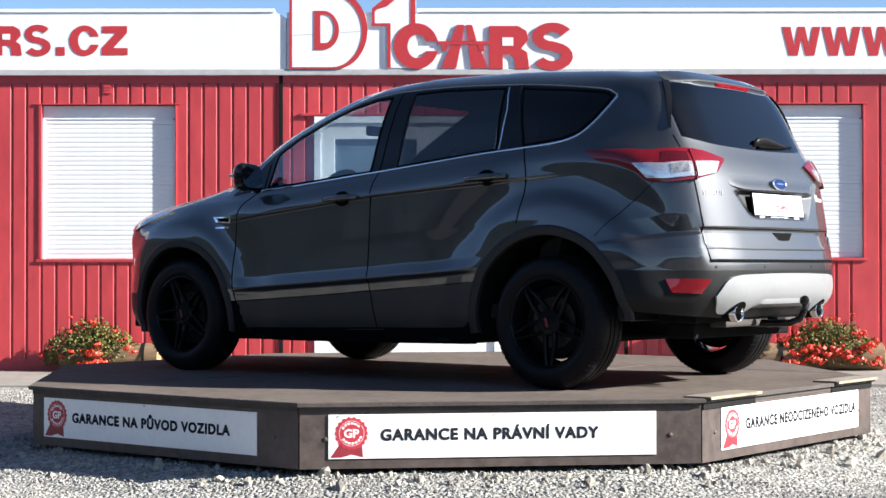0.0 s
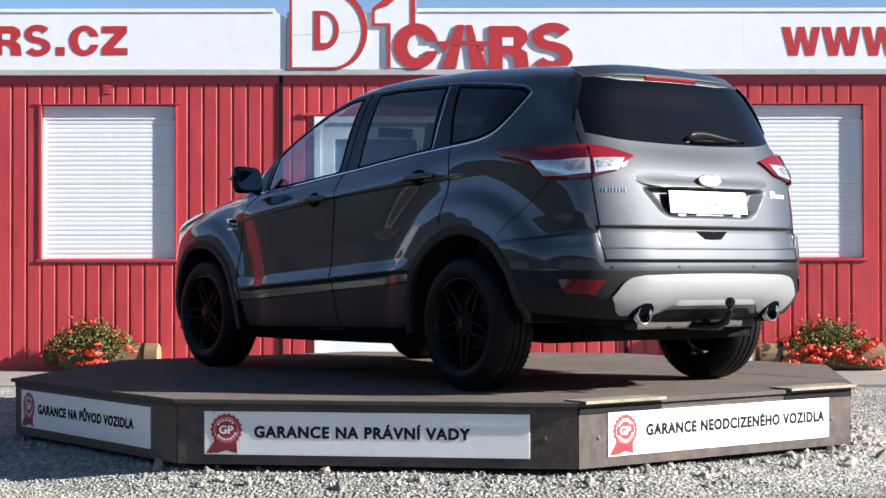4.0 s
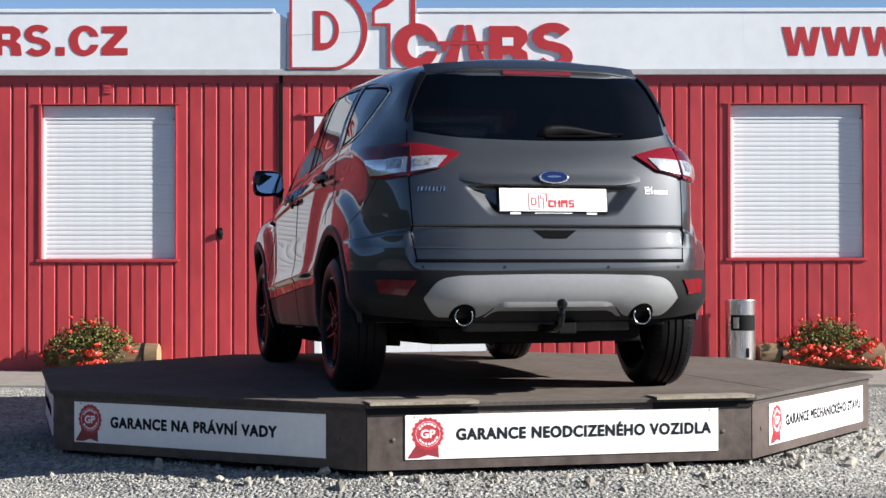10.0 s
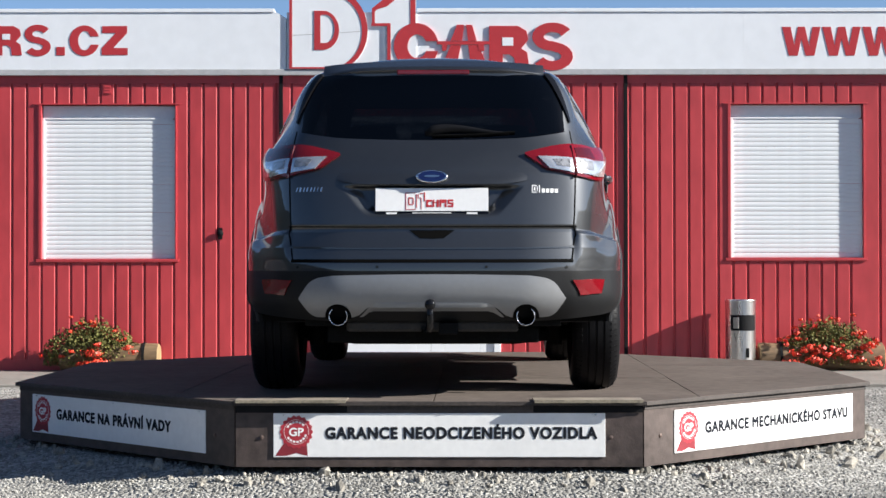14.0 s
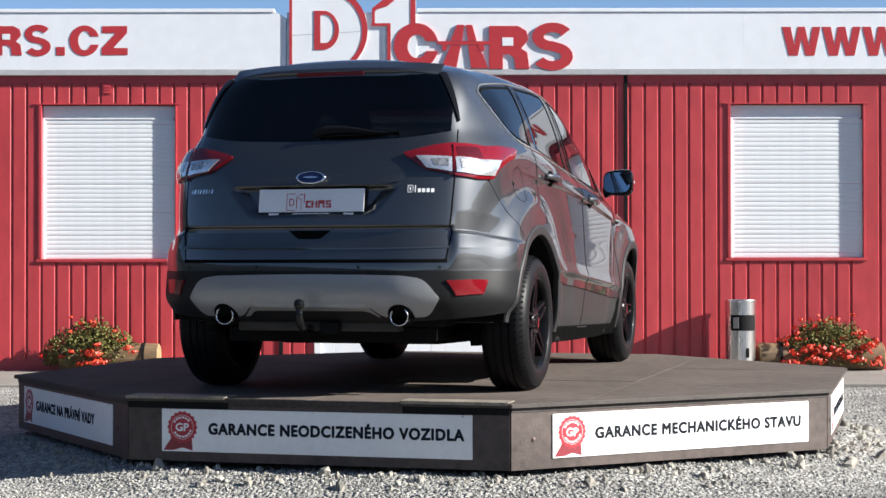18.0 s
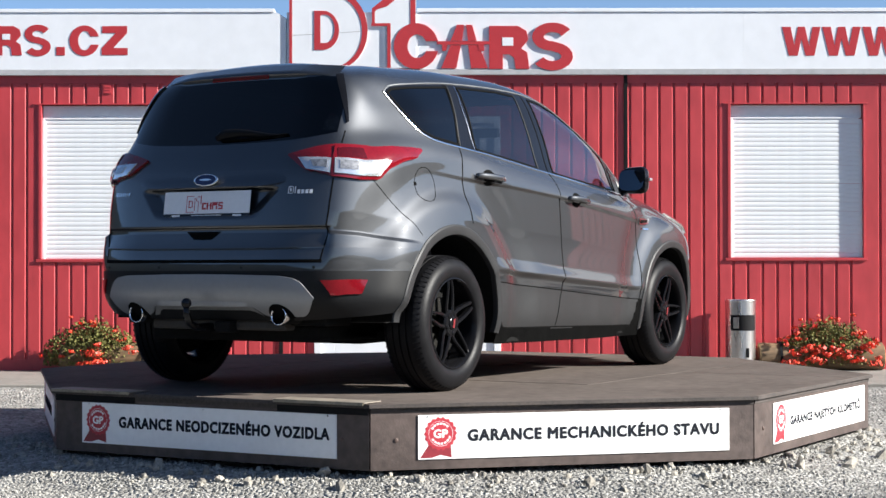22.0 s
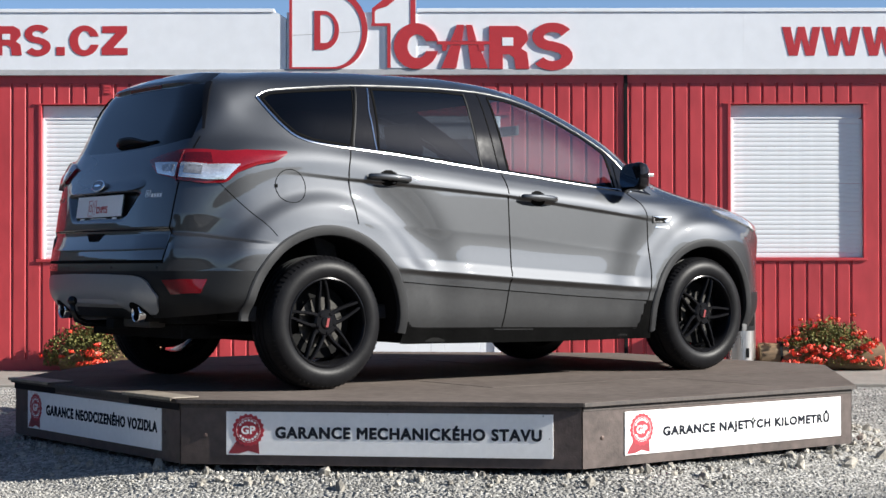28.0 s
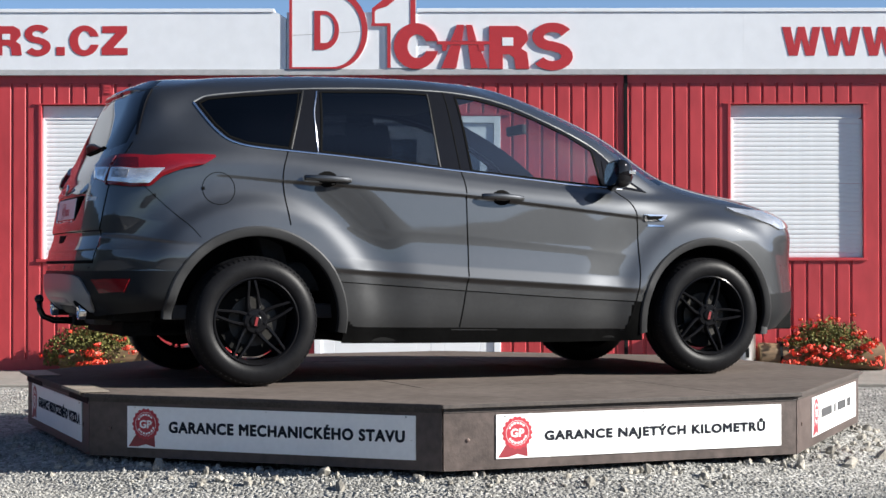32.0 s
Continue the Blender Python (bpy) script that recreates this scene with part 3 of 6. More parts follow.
    for i in range(heads):
        a, q = rnd.uniform(0, 6.28), rnd.random() ** 0.5
        low = rnd.random() < 0.6
        c = Vector((spread * 1.1 * math.cos(a) * q, (-0.13 if low else -0.07) - 0.07 * rnd.random(), rnd.uniform(-0.13, 0.05) if low else 0.33 * (1 - 0.8 * q * q) * rnd.uniform(0.7, 1.05)))
        size = rnd.choice((0.016, 0.026, 0.040, 0.056)) * rnd.uniform(0.8, 1.1) if low else rnd.uniform(0.012, 0.026)
        for j in range(int(900 * size) + 2):
            o = Vector((rnd.gauss(0, 1), rnd.gauss(0, 1), rnd.gauss(0, 1))).normalized()
            s = rnd.uniform(0.006, 0.013)
            t = o.orthogonal().normalized()
            u = o.cross(t)
            k = c + Vector((o.x * 1.5, o.y, o.z * 0.8)) * rnd.uniform(0.3, 1.0) * size
            bm.faces.new([bm.verts.new(k + s * (t * math.cos(w) + u * math.sin(w))) for w in (0, 1.26, 2.51, 3.77, 5.03)])
    tagged(part("blossom", bm, M_PETAL, g, "bright red petals"), kind="stuff")


build_planter(wx(110) * 0.991, wx(281) * 0.991, WALL_Y - 0.135, 3, 0.40, 0.30, 30, -0.16)
build_planter(wx(1343) * 0.991, wx(1560) * 0.991, WALL_Y - 0.135, 8, 0.42, -0.36, 74, 0.06)

# ---------------------------------------------------------------- turning stage
M_BOLT = mat("rusty_bolt", (0.10, 0.07, 0.06), 0.6, 0.4, vary=0.3, scale=60)
M_RIBBON = mat("ribbon_dark_red", (0.22, 0.02, 0.03), 0.45, vary=0.1, scale=12)
M_EDGE_AND_SHADE = mat("dark_edge_and_shade", (0.045, 0.036, 0.032), 0.7, vary=0.4, scale=7)
M_LIPEDGE = mat("worn_lip_edge", (0.22, 0.19, 0.14), 0.65, vary=0.4, scale=11)
APO = 2.253
CORNER = APO / math.cos(radians(22.5))
HALF_SIDE = APO * math.tan(radians(22.5))


def face_matrix(k):
    """Face k of the stage: x along the face, y outward, z up from the stage's top."""
    a = radians(-38 + 45 * k)
    nrm = Vector((math.cos(a), math.sin(a), 0))
    tan = Vector((-nrm.y, nrm.x, 0))
    return Matrix(((tan.x, nrm.x, 0, nrm.x * APO), (tan.y, nrm.y, 0, nrm.y * APO), (0, 0, 1, 0), (0, 0, 0, 1)))


def seal_outline(cx, cy, r, n=72):
    return [(cx + r * (1 + 0.055 * math.cos(18 * 2 * math.pi * k / n)) * math.cos(2 * math.pi * k / n),
             cy + r * (1 + 0.055 * math.cos(18 * 2 * math.pi * k / n)) * math.sin(2 * math.pi * k / n)) for k in range(n)]


def build_sign(st, m, words, x0, text0, text1, base, tall):
    """A sheet sign on a face. x runs to the viewer's right; the sheet is 1.5 x 0.2 m, but the wordless one is narrowed
    to fit the camera's view.
    """
    ax = lambda a, b, d: (a, d, b)
    W = 1.515 if words else 1.36
    x1 = x0 + W

    def put(name, bm, material, parent, label=""):
        bmesh.ops.transform(bm, matrix=m, verts=bm.verts)
        return part(name, bm, material, parent, label)

    s = put("banner_sign", box_bm(x0, x1, 0.0005, 0.006, -0.255, -0.055, 0.0015), M_SIGNWHITE, st, "white sheet sign with red seal and black Czech lettering")
    cx, cy, r = x0 + 0.105, -0.140, 0.073
    put("seal", prism(bmesh.new(), seal_outline(cx, cy, r), ax, 0.006, 0.0075), M_SEAL, s)
    put("seal_ribbon", prism(bmesh.new(), [(cx - 0.055, cy - 0.05), (cx - 0.096, -0.249), (cx - 0.045, -0.249), (cx, -0.236), (cx + 0.052, -0.249), (cx + 0.048, cy - 0.05)], ax, 0.006, 0.0068), M_RIBBON, s)
    for q0, q1 in ((0.0555, 0.057),):
        put("seal_ring", ring_prism(bmesh.new(), ellipse(cx, cy, q1, q1, 36), ellipse(cx, cy, q0, q0, 36), ax, 0.0075, 0.0082), M_SIGNWHITE, s)
    bm = text_mesh("GP", 0.064, 0.036, 0.0008, stroke=0.0016)
    bmesh.ops.transform(bm, matrix=Matrix(((1, 0, 0, cx - 0.032), (0, 0, 1, 0.0075), (0, 1, 0, cy - 0.018), (0, 0, 0, 1))), verts=bm.verts)
    put("seal_mark", bm, M_SIGNWHITE, s)
    for k in [40 + 20 * i for i in range(6)] + [210 + 20 * i for i in range(7)]:
        bm = bmesh.new()
        t0, t1 = radians(k), radians(k + 14)
        prism(bm, [(cx + q * math.cos(t), cy + q * math.sin(t)) for q, t in ((0.041, t0), (0.050, t0), (0.050, t1), (0.041, t1))], ax, 0.0075, 0.0081)
        put("seal_bar", bm, M_SIGNWHITE, s)
    for t in (0.03, 0.5, 0.97):
        bm = bmesh.new()
        lathe(bm, [(0.004, 0.006), (0.004, 0.009), (0.001, 0.0095)], 8, lambda a, b, h, t=t: (x0 + W * t + a, h, -0.062 + b))
        put("screw", bm, M_STEEL, s)
    if not words:
        # a line that cannot be read: one plain bar a word
        for a, b in ((0.0, 0.34), (0.41, 0.47), (0.53, 0.81), (0.87, 1.0)):
            put("lettering_bar", box_bm(text0 + (text1 - text0) * a, text0 + (text1 - text0) * b, 0.006, 0.0072, base, base + tall), M_GREYINK, s)
        return s
    bm = text_mesh(words, text1 - text0, tall, 0.0012, stroke=0.0034, spacing=1.12)
    for w in split_words(bm, 0.012):
        bmesh.ops.transform(w, matrix=Matrix(((1, 0, 0, text0), (0, 0, 1, 0.006), (0, 1, 0, base), (0, 0, 0, 1))), verts=w.verts)
        put("lettering", w, M_INK, s)
    return s


def build_stage():
    st = tagged(empty("turning_stage", pose(0, 0, STAGE_Z)), "eight-sided brown wooden turning display stage", "stage")
    parts = []
    ang = [radians(-38 + 22.5 + 45 * k) for k in range(8)]
    # deck sheets: a middle octagon in six boards
    bm = bmesh.new()
    R = CORNER + 0.022
    oct_ = [(R * math.cos(a), R * math.sin(a)) for a in ang]
    bm.faces.new([bm.verts.new((x, y, 0)) for x, y in oct_])
    for a, offs in ((radians(141.35), (-1.25, 0.0, 1.25)), (radians(51.35), (-0.62, 0.62))):
        nx, ny = -math.sin(a), math.cos(a)
        for o in offs:
            bmesh.ops.bisect_plane(bm, geom=bm.verts[:] + bm.edges[:] + bm.faces[:], plane_co=(nx * o, ny * o, 0), plane_no=(nx, ny, 0))
    for f in list(bm.faces):
        b2 = bmesh.new()
        c = f.calc_center_median()
        vs = []
        for v in f.verts:
            d = (v.co - c)
            vs.append(v.co - d.normalized() * 0.0035)
        prism(b2, [(v.x, v.y) for v in vs], lambda a, b, d: (a, b, d), -0.018, 0.0 + 0.0015 * noise.noise(c))
        part("deck_board", b2, M_DECK, st)
    bm.free()
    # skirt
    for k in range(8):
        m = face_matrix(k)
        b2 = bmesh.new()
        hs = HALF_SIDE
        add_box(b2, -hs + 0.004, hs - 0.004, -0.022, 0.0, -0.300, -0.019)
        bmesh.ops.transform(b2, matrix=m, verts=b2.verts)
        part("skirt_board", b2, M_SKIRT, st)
        for t in (-0.87, 0.84):
            b2 = bmesh.new()
            lathe(b2, [(0.010, 0.0), (0.010, 0.004), (0.004, 0.006)], 10, lambda a, b, h, t=t: (t * hs + a, h, -0.165 + b))
            bmesh.ops.transform(b2, matrix=m, verts=b2.verts)
            part("bolt", b2, M_BOLT, st, "dull rusty bolt head")
        b2 = bmesh.new()
        add_box(b2, -hs - 0.008, hs + 0.008, 0.0195, 0.0245, -0.019, -0.0015, 0.001)
        bmesh.ops.transform(b2, matrix=m, verts=b2.verts)
        part("deck_edge", b2, M_EDGE_AND_SHADE, st, "dark weathered deck edge strip")
        # Dark strip that paints the shade under the deck's overhang.
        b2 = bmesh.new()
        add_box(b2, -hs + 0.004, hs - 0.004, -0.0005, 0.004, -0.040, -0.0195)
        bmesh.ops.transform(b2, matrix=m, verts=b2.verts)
        part("shadow_batten", b2, M_EDGE_AND_SHADE, st)
    # Added black sheet: supplies the shade in the gaps between deck boards.
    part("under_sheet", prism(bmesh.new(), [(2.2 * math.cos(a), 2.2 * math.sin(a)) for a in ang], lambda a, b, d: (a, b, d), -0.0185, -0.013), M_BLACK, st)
    # steel under-frame and pivot, in the shade under the boards
    b2 = bmesh.new()
    for k in range(4):
        a = radians(7 + 45 * k)
        t = Matrix.Rotation(a, 4, "Z")
        n0 = len(b2.verts)
        add_box(b2, -2.1, 2.1, -0.04, 0.04, -0.16, -0.02)
        b2.verts.ensure_lookup_table()
        bmesh.ops.transform(b2, matrix=t, verts=b2.verts[n0:])
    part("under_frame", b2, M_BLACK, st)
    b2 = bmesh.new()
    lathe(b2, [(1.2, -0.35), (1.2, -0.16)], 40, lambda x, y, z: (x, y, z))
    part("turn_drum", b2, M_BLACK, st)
    # raised ramp lips on two edges
    for k, a, b, t in ((0, -0.93, -0.42, 0.007), (0, 0.43, 0.93, 0.007)):
        b2 = bmesh.new()
        add_box(b2, a, b, -0.10, 0.042, 0.0025, 0.0085, 0.002)
        bmesh.ops.transform(b2, matrix=face_matrix(k), verts=b2.verts)
        part("ramp_lip", b2, mat("worn_ramp_plate", (0.21, 0.18, 0.145), 0.6, vary=0.3, scale=9), st, "worn ramp plate on the deck edge")
        b2 = bmesh.new()
        add_box(b2, a + 0.004, b - 0.004, 0.0425, 0.047, -0.006, 0.0082, 0.001)
        bmesh.ops.transform(b2, matrix=face_matrix(k), verts=b2.verts)
        part("lip_edge", b2, M_LIPEDGE, st, "pale worn edge of the ramp plate")
        # Black strip: paints the shadow cast below the overhanging ramp lip.
        b2 = bmesh.new()
        add_box(b2, a, b, 0.004, 0.0075, -0.052, -0.0195)
        bmesh.ops.transform(b2, matrix=face_matrix(k), verts=b2.verts)
        part("slot", b2, M_BLACK, st)
    return st


stage = build_stage()
SIGNS = [(-2, "GARANCE NA PŮVOD VOZIDLA", -0.84, 0.225, 1.34, -0.172, 0.066),
         (-1, "GARANCE NA PRÁVNÍ VADY", -0.80, 0.24, 1.24, -0.173, 0.0625),
         (0, "GARANCE NEODCIZENÉHO VOZIDLA", -0.757, 0.24, 1.475, -0.170, 0.0625),
         (1, "GARANCE MECHANICKÉHO STAVU", -0.712, 0.235, 1.46, -0.175, 0.0625),
         (2, "GARANCE NAJETÝCH KILOMETRŮ", -0.675, 0.245, 1.42, -0.190, 0.069),
         (3, "", -0.555, 0.25, 1.17, -0.175, 0.046)]
for k, words, x0, t0, t1, base, tall in SIGNS:
    build_sign(stage, face_matrix(k), words, x0, x0 + t0, x0 + t1, base, tall)


# ---------------------------------------------------------------- loose stones
M_STONE = mat("crushed_stone", (0.27, 0.262, 0.242), 0.9, vary=0.25, scale=25, bump=0.3, bump_scale=120)
M_RUBBLE = mat("rubble_stone", (0.25, 0.232, 0.20), 0.9, vary=0.35, scale=14, bump=0.4, bump_scale=60, rand=0.35)
vary_islands(M_STONE, 0.55, 1.35)

ICO = [(0, 0, -1), (.724, -.526, -.447), (-.276, -.851, -.447), (-.894, 0, -.447), (-.276, .851, -.447), (.724, .526, -.447),
       (.276, -.851, .447), (-.724, -.526, .447), (-.724, .526, .447), (.276, .851, .447), (.894, 0, .447), (0, 0, 1)]
ICO_F = [(0, 1, 2), (1, 0, 5), (0, 2, 3), (0, 3, 4), (0, 4, 5), (1, 5, 10), (2, 1, 6), (3, 2, 7), (4, 3, 8), (5, 4, 9),
         (1, 10, 6), (2, 6, 7), (3, 7, 8), (4, 8, 9), (5, 9, 10), (6, 10, 11), (7, 6, 11), (8, 7, 11), (9, 8, 11), (10, 9, 11)]


def scatter_stones():
    rnd = random.Random(5)
    V, F = [], []

    def stone(x, y, s):
        o = len(V)
        m = Euler((rnd.uniform(0, 6.3), rnd.uniform(0, 6.3), rnd.uniform(0, 6.3))).to_matrix()
        sc = (s * rnd.uniform(.7, 1.3), s * rnd.uniform(.6, 1.1), s * rnd.uniform(.4, .8))
        z = ground_height(x, y) + s * 0.05
        for q in ICO:
            v = m @ Vector([a * b * rnd.uniform(.75, 1.15) for a, b in zip(q, sc)])
            V.append((x + v.x, y + v.y, z + v.z))
        F.extend([(o + a, o + b, o + c) for a, b, c in ICO_F])

    for i in range(30000):
        y = -3.5 + 3.2 * rnd.random() ** 1.3
        w = (y + 10.12) * 0.27
        x = rnd.uniform(-w, w)
        if math.hypot(x, y) < 1.9:
            continue
        stone(x, y, rnd.choice((.004, .005, .006, .007, .010)) * rnd.uniform(.7, 1.3))
    for i in range(3500):
        x, y = rnd.uniform(-4.5, 4.5), rnd.uniform(-.5, 3.0)
        if math.hypot(x, y) > 2.6:
            stone(x, y, rnd.uniform(.006, .013))
    me = bpy.data.meshes.new("gravel")
    me.from_pydata(V, [], F)
    me.materials.append(M_STONE)
    tagged(new("gravel", me), "loose crushed pale grey gravel lying on the yard", "gravel", kind="stuff")
    # rubble in a ring at the stage's foot
    for i in range(190):
        a = radians(rnd.uniform(-165, 5))
        r = rnd.gauss(2.46, 0.10)
        V, F = [], []
        o = rnd.uniform(.012, .03) * (1.4 if rnd.random() < .12 else 1)
        if 112 < i < 120:
            a, o = radians((-40, -47, -38, -100, -75, -110, -30)[i - 113]), (.055, .048, .045, .04, .035, .035, .055)[i - 113]
            r = 2.52 + 0.04 * (i % 3)
        V.clear(), F.clear()
        x, y = r * math.cos(a), r * math.sin(a)
        m = Euler((rnd.uniform(0, 6.3), rnd.uniform(0, 6.3), rnd.uniform(0, 6.3))).to_matrix()
        sc = (o * rnd.uniform(.8, 1.3), o * rnd.uniform(.6, 1.0), o * rnd.uniform(.45, .8))
        bm = bmesh.new()
        vs = [bm.verts.new(m @ Vector([p * q * rnd.uniform(.78, 1.12) for p, q in zip(c, sc)])) for c in ICO]
        for f in ICO_F:
            bm.faces.new([vs[k] for k in f])
        ob = tagged(link_mesh("rubble_stone", bm, M_RUBBLE), "rough pale rubble stone lying at the stage foot", "stone", group="rubble round the stage")
        ob.location = (x, y, ground_height(x, y) + o * 0.2)


scatter_stones()

# ---------------------------------------------------------------- the car on the stage
CAR_ON_STAGE = pose(0.0324, -0.0213, 0.0, 0, 0, 141.35) @ pose(0, 0.012, 0)
car = tagged(empty("car", Matrix.Translation((0, 0, STAGE_Z)) @ CAR_ON_STAGE), "dark grey metallic compact SUV with black alloy wheels", "car")


def glass_mat(name, tint, gloss=0.045):
    m = bpy.data.materials.new(name)
    m.use_nodes = True
    nt = m.node_tree
    n, ln = nt.nodes, nt.links.new
    n.remove(n["Principled BSDF"])
    tr, gl, mx, lw = n.new("ShaderNodeBsdfTransparent"), n.new("ShaderNodeBsdfGlossy"), n.new("ShaderNodeMixShader"), n.new("ShaderNodeLayerWeight")
    pw, ma = n.new("ShaderNodeMath"), n.new("ShaderNodeMath")
    pw.operation, pw.inputs[1].default_value = "POWER", 3.6
    ma.operation, ma.inputs[1].default_value, ma.inputs[2].default_value = "MULTIPLY_ADD", 0.92, gloss
    lw.inputs[0].default_value = 0.5
    tr.inputs[0].default_value = (*tint, 1)
    gl.inputs["Roughness"].default_value = 0.012
    ln(lw.outputs["Facing"], pw.inputs[0]), ln(pw.outputs[0], ma.inputs[0]), ln(ma.outputs[0], mx.inputs[0])
    ln(tr.outputs[0], mx.inputs[1]), ln(gl.outputs[0], mx.inputs[2])
    ln(mx.outputs[0], n["Material Output"].inputs[0])
    return m


def paint_mat():
    m = mat("grey_metallic_paint", (0.0450, 0.0472, 0.0510), 0.53, 0.95, vary=0.03, scale=3, coat=1.0, rough_vary=0.02)
    nt = m.node_tree
    n, ln = nt.nodes, nt.links.new
    p = n["Principled BSDF"]
    p.inputs["Coat Roughness"].default_value, p.inputs["Coat IOR"].default_value = 0.022, 1.75
    return m


M_PAINT = paint_mat()
M_PLASTIC = mat("dark_grey_plastic", (0.010, 0.0105, 0.0115), 0.48, spec=0.17, vary=0.10, scale=10, bump=0.03, bump_scale=300)
M_CLAD = mat("grey_lower_cladding", (0.046, 0.047, 0.049), 0.47, 0.7, vary=0.06, scale=6, bump=0.01, bump_scale=300)
# Near-black sill colour carries the shade under the car.
M_SILL = mat("sill_black_with_shade", (0.005, 0.005, 0.005), 0.7, spec=0.0, vary=0.2, scale=9)
M_ARCH = mat("dark_arch_plastic", (0.026, 0.0265, 0.028), 0.5, 0.3, spec=0.3, vary=0.08, scale=8, bump=0.02, bump_scale=300)
M_SILVER = mat("silver_skid_plastic", (0.27, 0.275, 0.285), 0.36, 0.35, vary=0.04, scale=4)
M_GLOSSBLK = mat("gloss_black_trim", (0.006, 0.006, 0.007), 0.05, spec=0.3, vary=0.05, scale=4, rough_vary=0.02)
M_CHROME = mat("chrome_trim", (0.80, 0.80, 0.80), 0.12, 1.0, vary=0.03, scale=5, rough_vary=0.03)
# Satin grey that paints the light sheen on the upper window rubber.
M_RUBBER_SHEEN = mat("window_rubber_sheen", (0.30, 0.30, 0.29), 0.35, 0.8, vary=0.08, scale=5)
M_TYRE = mat("tyre_rubber", (0.007, 0.007, 0.008), 0.44, spec=0.25, vary=0.25, scale=14, bump=0.05, bump_scale=90)
M_RIM = mat("gloss_black_alloy", (0.006, 0.006, 0.007), 0.16, 0.0, spec=0.24, vary=0.05, scale=6, coat=0.0, rough_vary=0.03)
for m_ in (M_TYRE, M_RIM):
    m_.node_tree.nodes["Principled BSDF"].inputs["IOR"].default_value = 1.32
M_DISC = mat("brake_disc_steel", (0.05, 0.048, 0.045), 0.45, 1.0, vary=0.15, scale=12)
M_CALIPER = mat("red_hub_mark", (0.16, 0.012, 0.015), 0.4, vary=0.1, scale=12)
M_SEAM = mat("seam_and_shade_black", (0.003, 0.003, 0.003), 0.8, spec=0.05, vary=0.1, scale=9)
M_WIPER = mat("wiper_black_plastic", (0.006, 0.006, 0.007), 0.42, spec=0.15, vary=0.1, scale=9)
M_UNDER = mat("underbody_black", (0.009, 0.009, 0.009), 0.8, spec=0.05, vary=0.3, scale=7)
M_CABIN = mat("cabin_dark_trim", (0.020, 0.020, 0.022), 0.75, vary=0.2, scale=12)
M_SEAT = mat("seat_dark_fabric", (0.028, 0.028, 0.030), 0.85, vary=0.25, scale=30, bump=0.1, bump_scale=200)
M_REDLENS = mat("red_lamp_lens", (0.135, 0.004, 0.008), 0.10, vary=0.15, scale=14, coat=0.4, rough_vary=0.02)
M_DARKRED = mat("dark_red_chamber", (0.06, 0.002, 0.004), 0.08, vary=0.15, scale=20, coat=0.5)
# Strong colour noise paints sparkle on the bulb chambers.
M_CHAMBER = mat("bulb_chamber_sparkle", (0.42, 0.41, 0.40), 0.2, 0.7, vary=0.6, scale=45, coat=1.0)
M_CLEARLENS = mat("clear_lamp_lens", (0.72, 0.72, 0.72), 0.16, 0.75, vary=0.3, scale=16, coat=1.0, rough_vary=0.05)
M_BLUE = mat("oval_badge_blue", (0.008, 0.016, 0.07), 0.15, vary=0.05, scale=6)
M_PLATE = mat("plate_white", (0.78, 0.78, 0.78), 0.35, vary=0.03, scale=6)
M_GLASS = glass_mat("clear_car_glass", (0.56, 0.64, 0.69), 0.17)
M_TINT = glass_mat("privacy_car_glass", (0.075, 0.082, 0.095), 0.07)
M_DARKTINT = glass_mat("dark_rear_glass", (0.007, 0.0075, 0.009), 0.04)
# Opaque pale grey: the pane's bright reflection put into its colour.
M_CORNER = mat("corner_pane_reflection", (0.30, 0.30, 0.29), 0.12, vary=0.15, scale=9, coat=0.5)
M_SCREEN = glass_mat("windscreen_glass", (0.88, 0.92, 0.90))

